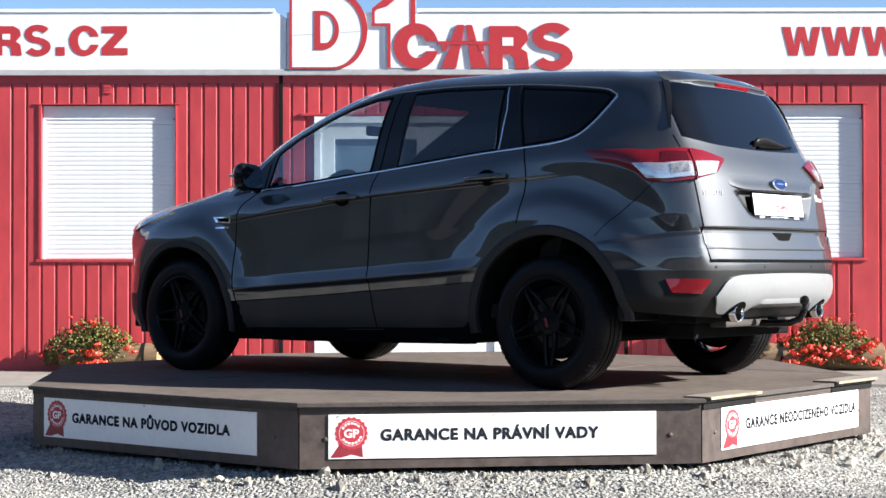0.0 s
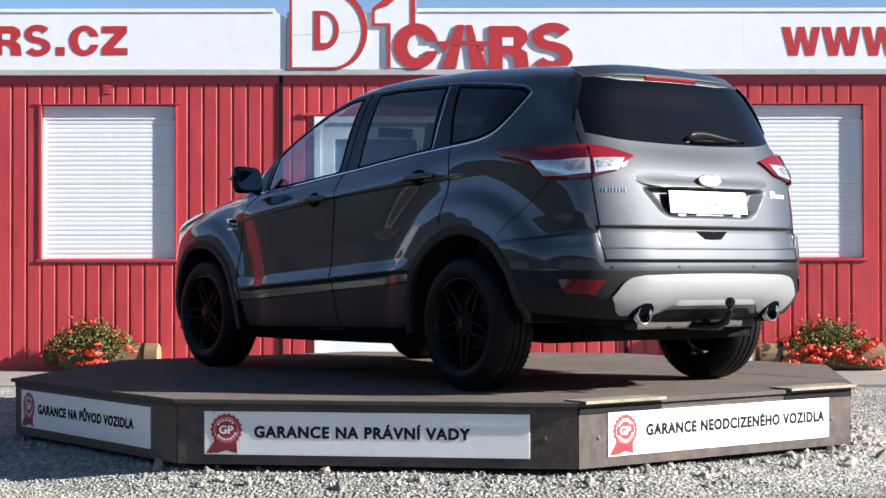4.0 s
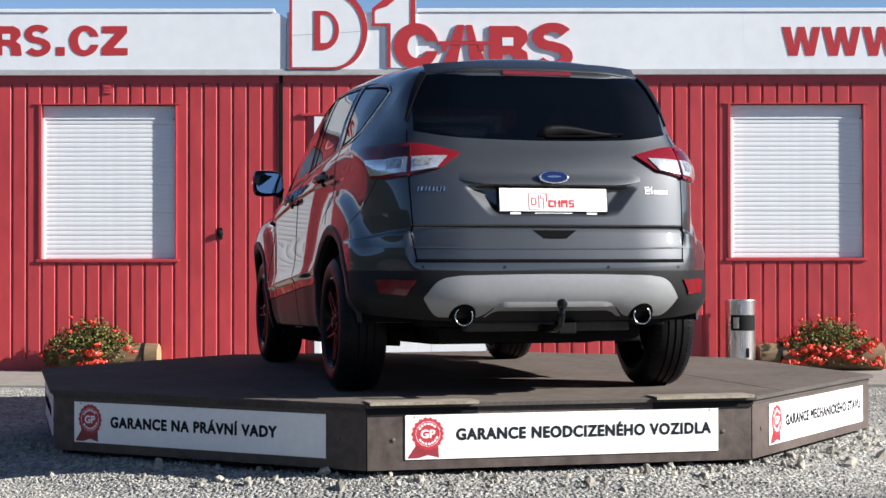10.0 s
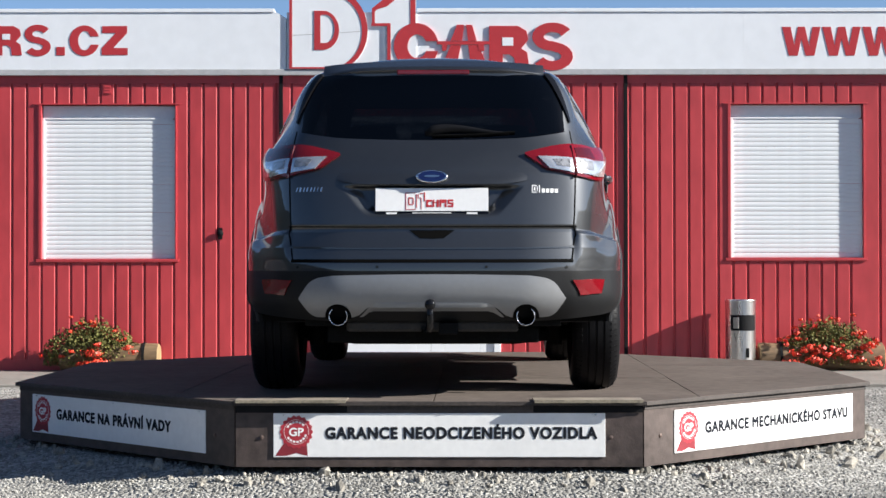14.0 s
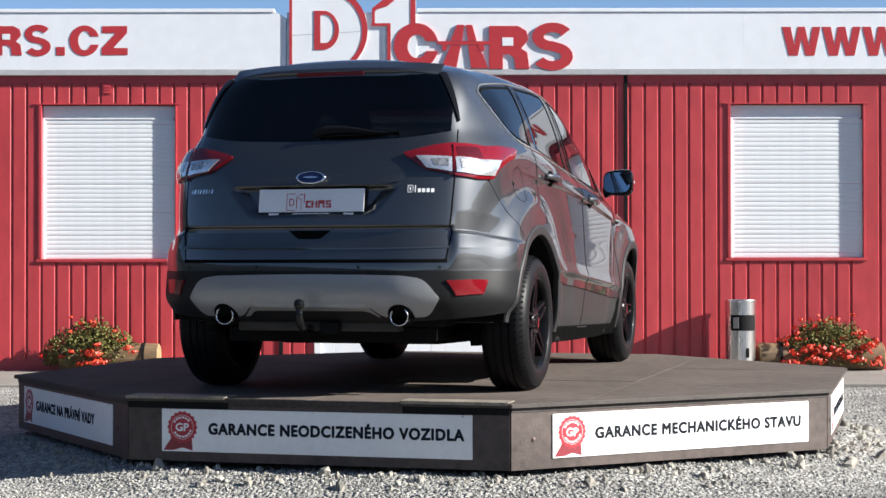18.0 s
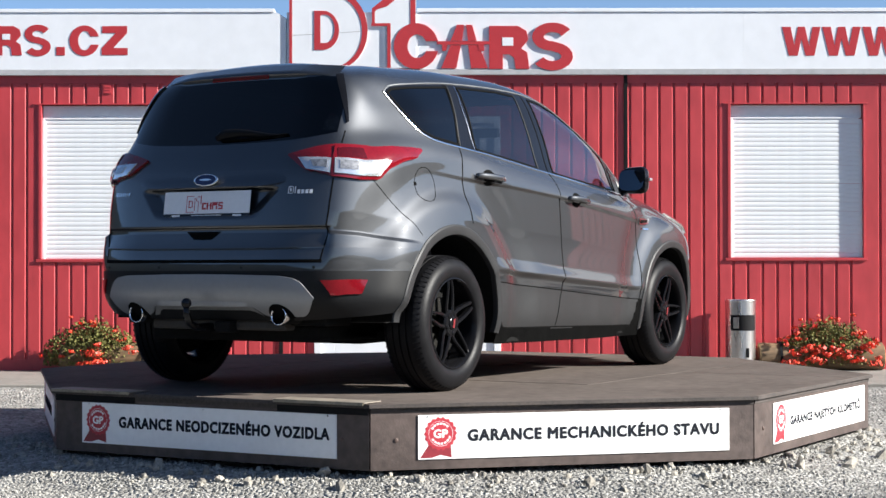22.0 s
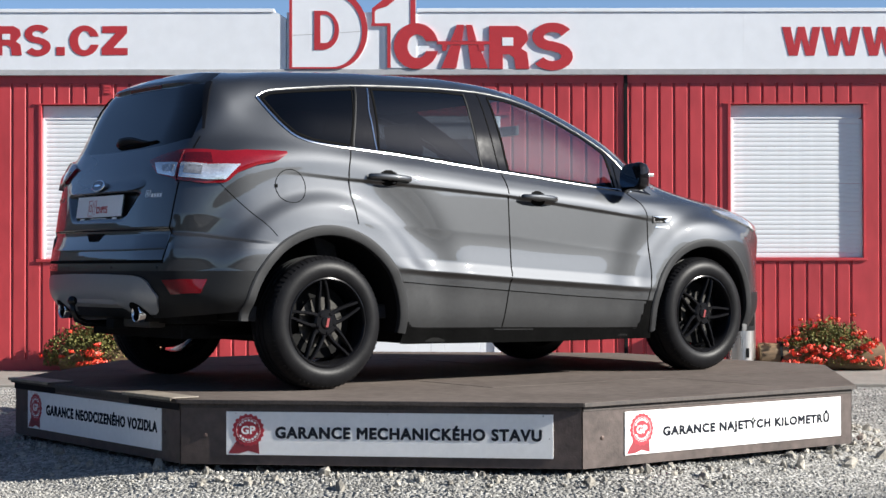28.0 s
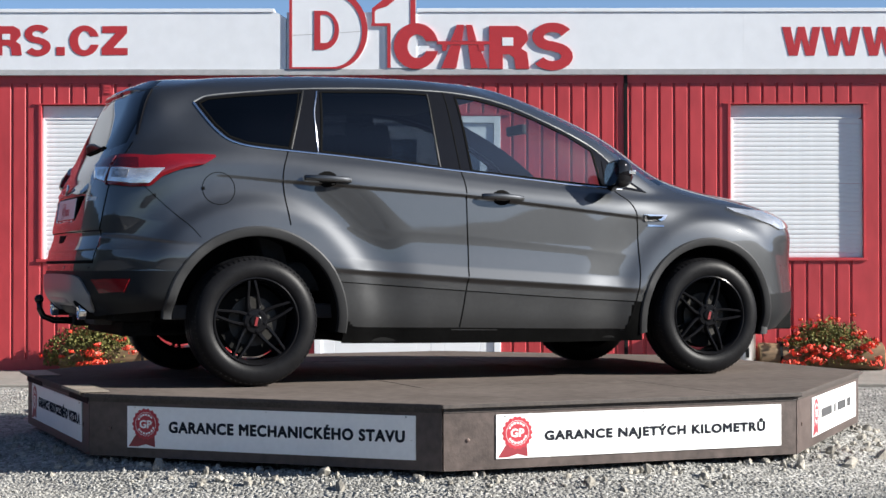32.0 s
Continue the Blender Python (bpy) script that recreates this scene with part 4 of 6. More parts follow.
# Rings round the half body, from the rear middle over the flank to the nose: x, y, z at fifteen stations.
RINGS = {
    "bottom": ((-2.1, 0, 0.36), (-2.09, 0.4, 0.36), (-2.035, 0.655, 0.372), (-1.93, 0.785, 0.385), (-1.75, 0.862, 0.40), (-1.345, 0.88, 0.28), (-0.9, 0.85, 0.215), (-0.2, 0.85, 0.205), (0.45, 0.85, 0.2), (0.87, 0.85, 0.2), (1.345, 0.86, 0.22), (1.73, 0.81, 0.24), (1.94, 0.63, 0.27), (2.05, 0.37, 0.285), (2.09, 0, 0.29)),
    "low": ((-2.21, 0, 0.475), (-2.195, 0.4, 0.475), (-2.12, 0.66, 0.475), (-1.98, 0.82, 0.475), (-1.75, 0.902, 0.46), (-1.345, 0.915, 0.44), (-0.9, 0.888, 0.36), (-0.2, 0.888, 0.34), (0.45, 0.888, 0.32), (0.87, 0.883, 0.31), (1.345, 0.9, 0.33), (1.73, 0.845, 0.34), (2.01, 0.66, 0.36), (2.13, 0.39, 0.36), (2.185, 0, 0.36)),
    "trim": ((-2.215, 0, 0.595), (-2.2, 0.4, 0.595), (-2.125, 0.67, 0.595), (-1.98, 0.81, 0.595), (-1.75, 0.898, 0.594), (-1.345, 0.914, 0.58), (-0.9, 0.9, 0.533), (-0.2, 0.9, 0.482), (0.45, 0.9, 0.44), (0.87, 0.898, 0.415), (1.345, 0.91, 0.43), (1.73, 0.852, 0.44), (2.005, 0.67, 0.45), (2.13, 0.4, 0.46), (2.185, 0, 0.46)),
    "crease": ((-2.21, 0, 0.64), (-2.195, 0.4, 0.64), (-2.12, 0.67, 0.642), (-1.97, 0.81, 0.648), (-1.75, 0.893, 0.66), (-1.345, 0.914, 0.68), (-0.9, 0.911, 0.605), (-0.2, 0.911, 0.555), (0.45, 0.911, 0.515), (0.87, 0.908, 0.49), (1.345, 0.918, 0.55), (1.73, 0.852, 0.58), (1.99, 0.67, 0.6), (2.11, 0.4, 0.62), (2.17, 0, 0.62)),
    "mid": ((-2.192, 0, 0.72), (-2.177, 0.4, 0.72), (-2.1, 0.674, 0.722), (-1.95, 0.795, 0.735), (-1.75, 0.868, 0.78), (-1.345, 0.9, 0.84), (-0.9, 0.896, 0.8), (-0.2, 0.895, 0.77), (0.45, 0.895, 0.735), (0.87, 0.896, 0.715), (1.345, 0.912, 0.76), (1.74, 0.848, 0.76), (1.99, 0.68, 0.77), (2.105, 0.42, 0.79), (2.185, 0, 0.8)),
    "char": ((-2.182, 0, 0.8), (-2.165, 0.4, 0.8), (-2.088, 0.675, 0.81), (-1.935, 0.784, 0.85), (-1.75, 0.848, 0.93), (-1.345, 0.876, 1.01), (-0.9, 0.895, 1.03), (-0.2, 0.895, 0.985), (0.45, 0.895, 0.935), (0.87, 0.89, 0.89), (1.345, 0.882, 0.88), (1.75, 0.82, 0.86), (1.96, 0.67, 0.86), (2.08, 0.42, 0.89), (2.13, 0, 0.9)),
    "shoulder": ((-2.125, 0, 1.06), (-2.108, 0.4, 1.06), (-2.045, 0.662, 1.07), (-1.92, 0.760, 1.09), (-1.75, 0.815, 1.13), (-1.345, 0.852, 1.15), (-0.9, 0.862, 1.14), (-0.2, 0.864, 1.075), (0.45, 0.866, 1.02), (0.87, 0.858, 0.98), (1.345, 0.8, 0.973), (1.65, 0.72, 0.958), (1.83, 0.56, 0.968), (1.93, 0.35, 0.983), (1.97, 0, 0.993)),
    "belt": ((-2.045, 0, 1.2), (-2.03, 0.4, 1.21), (-1.955, 0.625, 1.245), (-1.84, 0.688, 1.265), (-1.7, 0.738, 1.265), (-1.345, 0.8, 1.243), (-0.9, 0.812, 1.205), (-0.2, 0.818, 1.135), (0.45, 0.818, 1.073), (0.97, 0.79, 1.035), (1.12, 0.69, 1.07), (1.22, 0.55, 1.103), (1.29, 0.38, 1.123), (1.33, 0.2, 1.133), (1.35, 0, 1.138)),
    "pane": ((-1.96, 0, 1.37), (-1.95, 0.4, 1.375), (-1.88, 0.615, 1.39), (-1.78, 0.665, 1.4), (-1.66, 0.678, 1.405), (-1.345, 0.736, 1.4), (-0.9, 0.752, 1.385), (-0.27, 0.756, 1.36), (0.27, 0.749, 1.335), (0.6, 0.705, 1.315), (0.72, 0.61, 1.345), (0.81, 0.49, 1.365), (0.87, 0.34, 1.385), (0.91, 0.18, 1.393), (0.92, 0, 1.395)),
    "edge": ((-1.86, 0, 1.565), (-1.85, 0.32, 1.56), (-1.805, 0.54, 1.54), (-1.75, 0.575, 1.54), (-1.62, 0.6, 1.55), (-1.345, 0.618, 1.558), (-0.9, 0.635, 1.58), (-0.35, 0.642, 1.588), (-0.02, 0.628, 1.572), (0.15, 0.6, 1.548), (0.2, 0.5, 1.585), (0.235, 0.4, 1.605), (0.255, 0.28, 1.618), (0.27, 0.15, 1.625), (0.275, 0, 1.628)),
    "crown": ((-1.72, 0, 1.625), (-1.71, 0.2, 1.622), (-1.68, 0.34, 1.612), (-1.6, 0.42, 1.605), (-1.45, 0.45, 1.618), (-1.2, 0.46, 1.632), (-0.85, 0.47, 1.648), (-0.4, 0.47, 1.652), (-0.15, 0.45, 1.645), (-0.02, 0.42, 1.642), (0.02, 0.32, 1.655), (0.04, 0.25, 1.662), (0.05, 0.18, 1.667), (0.06, 0.09, 1.67), (0.06, 0, 1.672)),
    "middle": ((-1.5, 0, 1.652), (-1.48, 0, 1.653), (-1.45, 0, 1.655), (-1.4, 0, 1.658), (-1.3, 0, 1.665), (-1.1, 0, 1.675), (-0.8, 0, 1.686), (-0.5, 0, 1.689), (-0.3, 0, 1.688), (-0.2, 0, 1.686), (-0.16, 0, 1.685), (-0.13, 0, 1.684), (-0.11, 0, 1.683), (-0.1, 0, 1.683), (-0.1, 0, 1.683)),
}
RING_NAMES = list(RINGS)
NU, NV = 190, 400


def pchip(t, p, q):
    """Smooth interpolation with no overshoot of the columns of p, given at t, at the values q."""
    h = np.diff(t)[:, None]
    d = np.diff(p, axis=0) / h
    m = np.zeros_like(p)
    s = d[:-1] * d[1:] > 0
    w1, w2 = 2 * h[1:] + h[:-1], h[1:] + 2 * h[:-1]
    with np.errstate(divide="ignore", invalid="ignore"):
        hm = (w1 + w2) / (w1 / d[:-1] + w2 / d[1:])
    m[1:-1] = np.where(s, hm, 0)
    m[0], m[-1] = d[0], d[-1]
    i = np.clip(np.searchsorted(t, q, side="right") - 1, 0, len(t) - 2)
    u = ((q - t[i]) / (t[i + 1] - t[i]))[:, None]
    hh = (t[i + 1] - t[i])[:, None]
    return ((2 * u**3 - 3 * u**2 + 1) * p[i] + (u**3 - 2 * u**2 + u) * hh * m[i] + (-2 * u**3 + 3 * u**2) * p[i + 1] + (u**3 - u**2) * hh * m[i + 1])


def grid_normals(S):
    P = np.concatenate([S[:, 1:2] * (1, -1, 1), S, S[:, -2:-1] * (1, -1, 1)], axis=1)
    dv = P[:, 2:] - P[:, :-2]
    du = np.gradient(S, axis=0)
    n = np.cross(dv, du)
    n /= np.linalg.norm(n, axis=2, keepdims=True) + 1e-9
    n[-1] = (0, 0, 1)
    return n


def body_grid():
    R = np.array([RINGS[k] for k in RING_NAMES], float)
    ch = np.linalg.norm(np.diff(R, axis=1), axis=2)[2:9].mean(0)
    tv = np.r_[0, np.cumsum(ch)]
    qv = np.r_[np.linspace(0, tv[2], 90)[:-1], np.linspace(tv[2], tv[-1], NV - 40)]
    G = []
    for ring in R:
        mir = ring[1:4][::-1] * (1, -1, 1)
        mir2 = ring[-4:-1][::-1] * (1, -1, 1)
        t = np.r_[-tv[1:4][::-1], tv, 2 * tv[-1] - tv[-4:-1][::-1]]
        G.append(pchip(t, np.vstack([mir, ring, mir2]), qv))
    G = np.array(G)
    cu = np.linalg.norm(np.diff(R, axis=0), axis=2)[:, 1:13].mean(1)
    tu = np.r_[0, np.cumsum(cu)]
    qu = np.unique(np.r_[np.linspace(0, tu[-1], NU + 1 - len(tu)), np.linspace(tu[3], tu[6], 75), tu])
    S = np.array([pchip(tu, G[:, j], qu) for j in range(len(qv))]).transpose(1, 0, 2)
    rows = {k: int(np.argmin(abs(qu - t))) for k, t in zip(RING_NAMES, tu)}
    cols = [int(np.argmin(abs(qv - t))) for t in tv]
    # bulges over the wheels
    for hx, top in ((-1.345, 0.66), (1.345, 0.60)):
        r = np.hypot(S[:, :, 0] - hx, S[:, :, 2] - 0.335)
        k = np.clip((top + 0.01 - r) / 0.085, 0, 1)
        k = k * k * (3 - 2 * k) * np.clip((S[:, :, 1] - 0.6) / 0.2, 0, 1)
        w = np.clip((top + 0.26 - r) / 0.2, 0, 1) * np.clip((S[:, :, 1] - 0.6) / 0.2, 0, 1)
        S[:, :, 1] += 0.026 * k - 0.021 * w * w * (3 - 2 * w)
    for it in range(18):
        P = np.concatenate([S[:, 2:0:-1] * (1, -1, 1), S, S[:, -2:-4:-1] * (1, -1, 1)], axis=1)
        A = (P[:, 1:-3] + 2 * P[:, 2:-2] + P[:, 3:-1]) / 4
        B = A.copy()
        B[1:-1] = (A[:-2] + 2 * A[1:-1] + A[2:]) / 4
        S = B
        S[-1, :, 1] = 0
    # fold along the flank under the door handles
    zc = np.interp(S[:, :, 0], (-1.5, -1.2, -.18, .85, 1.2), (1.085, 1.062, .999, .894, .86))
    d = zc - S[:, :, 2]
    fade = np.clip((S[:, :, 0] + 1.55) / 0.5, 0, 1) * np.clip((1.05 - S[:, :, 0]) / 0.25, 0, 1) * (S[:, :, 1] > 0.6)
    S[:, :, 1] -= 0.011 * np.clip(d / 0.014, 0, 1) * np.clip(1 - d / 0.22, 0, 1) * fade
    # swage along the foot of the doors
    zc = np.interp(S[:, :, 0], (-.9, -.2, .45, .87), (.605, .555, .515, .49))
    d = S[:, :, 2] - zc
    fade = np.clip((S[:, :, 0] + 0.98) / 0.22, 0, 1) * np.clip((0.93 - S[:, :, 0]) / 0.22, 0, 1) * (S[:, :, 1] > 0.6)
    up, dn = np.clip(1 - d / 0.06, 0, 1), np.clip(1 + d / 0.026, 0, 1)
    S[:, :, 1] += fade * np.where(d > 0, 0.0155 * up ** 1.3, 0.0155 * dn * dn * (3 - 2 * dn))
    # shelf round the bumper's corner, from the tailgate to the wheel arch
    zc = np.interp(S[:, :, 0], (-2.12, -1.98, -1.8, -1.6), (.788, .778, .752, .735))
    d = zc - S[:, :, 2]
    fade = np.clip((-1.62 - S[:, :, 0]) / 0.2, 0, 1) * np.clip((S[:, :, 1] - 0.655) / 0.03, 0, 1)
    step = np.clip(d / 0.022, 0, 1)
    push = (0.013 * step * step * (3 - 2 * step) * np.clip((S[:, :, 2] - 0.60) / 0.10, 0, 1) - 0.007 * np.clip(1 + d / 0.09, 0, 1) * (d < 0) - 0.007 * (1 - step) * (d >= 0)) * fade
    n = grid_normals(S)
    n *= np.sign(n[rows["trim"], cols[7], 1])
    S = S + n * push[:, :, None]
    # recess for the number plate in the tailgate
    k = np.clip((0.325 + 0.85 * (S[:, :, 2] - 0.87) - abs(S[:, :, 1])) / 0.075, 0, 1) * np.clip((S[:, :, 2] - 0.845) / 0.04, 0, 1) * np.clip((0.988 - S[:, :, 2]) / 0.012, 0, 1)
    S[:, :, 0] += np.where(S[:, :, 0] < -1.8, 0.032 * k, 0)
    # tucked-in fold across the foot of the tailgate
    n = grid_normals(S)
    n *= np.sign(n[rows["trim"], cols[7], 1])
    z, soft = S[:, :, 2], 0.014
    tuck = 0.012 * np.clip((z - 0.705) / 0.07, 0, 1) * np.clip((0.806 - z) / soft, 0, 1) * np.clip((0.672 - abs(S[:, :, 1])) / 0.012, 0, 1) * (S[:, :, 0] < -1.9)
    S = S - n * tuck[:, :, None]
    return S, rows, cols


GRID, ROW, COL = body_grid()


GNORM = grid_normals(GRID)
if GNORM[ROW["trim"], COL[7], 1] < 0:
    GNORM = -GNORM

from mathutils.bvhtree import BVHTree


def shell_tree():
    n, m = GRID.shape[:2]
    V, F = [], []
    for sgn in (1, -1):
        o = len(V)
        V += [(p[0], p[1] * sgn, p[2]) for p in GRID.reshape(-1, 3)]
        F += [(o + i * m + j, o + i * m + j + 1, o + (i + 1) * m + j + 1, o + (i + 1) * m + j) for i in range(n - 1) for j in range(m - 1)]
    return BVHTree.FromPolygons(V, F)


TREE = shell_tree()


def outward(p, n):
    return n if n.dot(p - Vector((p.x * 0.8, 0, 0.75))) > 0 else -n


def on_side(x, z, sgn):
    p, n, i, d = TREE.ray_cast((x, 3.0 * sgn, z), (0, -sgn, 0))
    if p is None:
        p, n, i, d = TREE.find_nearest((x, 0.85 * sgn, z))
    return p, outward(p, n)


def on_rear(y, z):
    p, n, i, d = TREE.ray_cast((-5.0, y, z), (1, 0, 0))
    if p is None:
        p, n, i, d = TREE.find_nearest((-2.1, y, z))
    return p, outward(p, n)


def on_near(x, y, z):
    p, n, i, d = TREE.find_nearest((x, y, z))
    return p, outward(p, n)


def resample(pts, n, smooth=True):
    P = np.array(pts, float)
    t = np.r_[0, np.cumsum(np.linalg.norm(np.diff(P, axis=0), axis=1))]
    q = np.linspace(0, t[-1], n)
    if smooth and len(P) > 2:
        return pchip(t, P, q)
    return np.stack([np.interp(q, t, P[:, k]) for k in range(P.shape[1])], 1)


def ribbon(name, pts, cast, width, lift, material, parent=None, label="", step=0.02, smooth=True, closed=False, base=-0.004):
    """A raised strip that follows the body's surface along a line."""
    P = np.array(pts, float)
    L = np.linalg.norm(np.diff(P, axis=0), axis=1).sum()
    Q = resample(pts, max(3, int(L / step) + 1), smooth)
    hit = [cast(*q) for q in Q]
    bm = bmesh.new()
    rows = []
    for i, (p, n) in enumerate(hit):
        a, b = hit[max(0, i - 1)][0], hit[min(len(hit) - 1, i + 1)][0]
        t = (b - a).normalized()
        s = t.cross(n).normalized() * (width / 2)
        rows.append([bm.verts.new(v) for v in (p - s + n * base, p - s * 0.9 + n * lift * 0.75, p + n * lift, p + s * 0.9 + n * lift * 0.75, p + s + n * base)])
    for a, b in zip(rows, rows[1:]):
        for k in range(4):
            bm.faces.new((a[k], a[k + 1], b[k + 1], b[k]))
    return part(name, bm, material, parent or car, label, smooth=False)


def patch(name, top, bottom, cast, material, n=24, m=6, off=0.004, parent=None, label="", crown=0.0, smooth_edges=False, sink=0.006):
    """A sheet laid on the body between two edge lines, with a turned-in rim and a slight crown."""
    A, B = resample(top, n, smooth_edges), resample(bottom, n, smooth_edges)
    bm = bmesh.new()
    rows = []
    for j in range(m + 1):
        t = j / m
        row = []
        for i in range(n):
            q = A[i] * (1 - t) + B[i] * t
            p, nn = cast(*q)
            c = crown * min(1, 4 * t * (1 - t)) * min(1, 6 * min(i, n - 1 - i) / n)
            row.append((p, nn, off + c))
        rows.append(row)
    V = [[bm.verts.new(p + nn * o) for p, nn, o in r] for r in rows]
    for a, b in zip(V, V[1:]):
        for i in range(n - 1):
            bm.faces.new((a[i], a[i + 1], b[i + 1], b[i]))
    loop = [(0, i) for i in range(n)] + [(j, n - 1) for j in range(1, m + 1)] + [(m, i) for i in range(n - 2, -1, -1)] + [(j, 0) for j in range(m - 1, 0, -1)]
    low = [bm.verts.new(rows[j][i][0] - rows[j][i][1] * sink) for j, i in loop]
    for k in range(len(loop)):
        a, b = loop[k], loop[(k + 1) % len(loop)]
        bm.faces.new((V[a[0]][a[1]], low[k], low[(k + 1) % len(loop)], V[b[0]][b[1]]))
    bmesh.ops.remove_doubles(bm, verts=bm.verts, dist=0.0002)
    ob = part(name, bm, material, parent or car, label)
    ob.data.shade_smooth()
    ob.data.set_sharp_from_angle(angle=radians(38))
    return ob


def tube(name, pts, r, material, parent=None, label="", seg=10, smooth=True):
    bm = bmesh.new()
    rings = []
    P = [Vector(p) for p in pts]
    for i, p in enumerate(P):
        t = (P[min(len(P) - 1, i + 1)] - P[max(0, i - 1)]).normalized()
        u = t.orthogonal().normalized() if i == 0 else (u - t * u.dot(t)).normalized()
        w = t.cross(u)
        rr = r[i] if isinstance(r, (list, tuple)) else r
        rings.append([bm.verts.new(p + rr * (u * math.cos(2 * math.pi * k / seg) + w * math.sin(2 * math.pi * k / seg))) for k in range(seg)])
    for a, b in zip(rings, rings[1:]):
        for k in range(seg):
            bm.faces.new((a[k], a[(k + 1) % seg], b[(k + 1) % seg], b[k]))
    bm.faces.new(rings[0][::-1]), bm.faces.new(rings[-1])
    return part(name, bm, material, parent or car, label, smooth=smooth)


# ---- outlines in the side view (x, z)
PANE_FRONT = [(-.158, 1.543), (-.116, 1.132), (.306, 1.094), (.479, 1.078), (.668, 1.062), (.648, 1.262), (.503, 1.348), (.328, 1.425), (.156, 1.488), (-.03, 1.532)]
PANE_REAR = [(-.968, 1.216), (-.555, 1.176), (-.302, 1.150), (-.322, 1.550), (-.511, 1.557), (-.928, 1.544)]
PANE_QUARTER = [(-1.585, 1.462), (-1.515, 1.350), (-1.45, 1.285), (-1.361, 1.254), (-1.138, 1.230), (-1.028, 1.538), (-1.389, 1.505), (-1.54, 1.486)]
DLO = [(-1.612, 1.468), (-1.525, 1.335), (-1.451, 1.270), (-1.361, 1.242), (-1.119, 1.218), (-.872, 1.199), (-.555, 1.168), (-.231, 1.136), (.0, 1.116), (.306, 1.086), (.479, 1.070), (.82, 1.046),
       (.82, 1.13), (.733, 1.218), (.68, 1.268), (.503, 1.366), (.328, 1.443), (.156, 1.507), (-.03, 1.548), (-.248, 1.568), (-.511, 1.572), (-1.005, 1.556), (-1.389, 1.520), (-1.55, 1.496)]
ARCHES = ((-1.335, 0.335, 0.435, 0.487), (1.312, 0.335, 0.395, 0.442))


def inside(poly, x, z):
    c = False
    for (ax, az), (bx, bz) in zip(poly, poly[1:] + poly[:1]):
        if (az > z) != (bz > z) and x < (bx - ax) * (z - az) / (bz - az) + ax:
            c = not c
    return c


def nearest_on(poly, x, z):
    best = None
    for (ax, az), (bx, bz) in zip(poly, poly[1:] + poly[:1]):
        dx, dz = bx - ax, bz - az
        t = max(0, min(1, ((x - ax) * dx + (z - az) * dz) / (dx * dx + dz * dz)))
        px, pz = ax + t * dx, az + t * dz
        d = math.hypot(px - x, pz - z)
        if best is None or d < best[0]:
            best = (d, px, pz)
    return best


DOOR_F = [(-.18, 1.60), (-.18, 1.044), (-.174, .833), (-.174, .621), (-.191, .44), (-.214, .28), (.79, .262), (.866, .589), (.867, .919), (.796, 1.013), (.736, 1.137), (.64, 1.30), (.3, 1.60)]
DOOR_R = [(-.18, 1.60), (-.18, 1.044), (-.174, .833), (-.174, .621), (-.191, .44), (-.214, .28), (-.815, .300), (-.868, .357), (-.905, .548), (-1.0, .70), (-1.161, .825), (-1.173, .912), (-1.188, 1.086), (-1.149, 1.217), (-1.04, 1.60)]


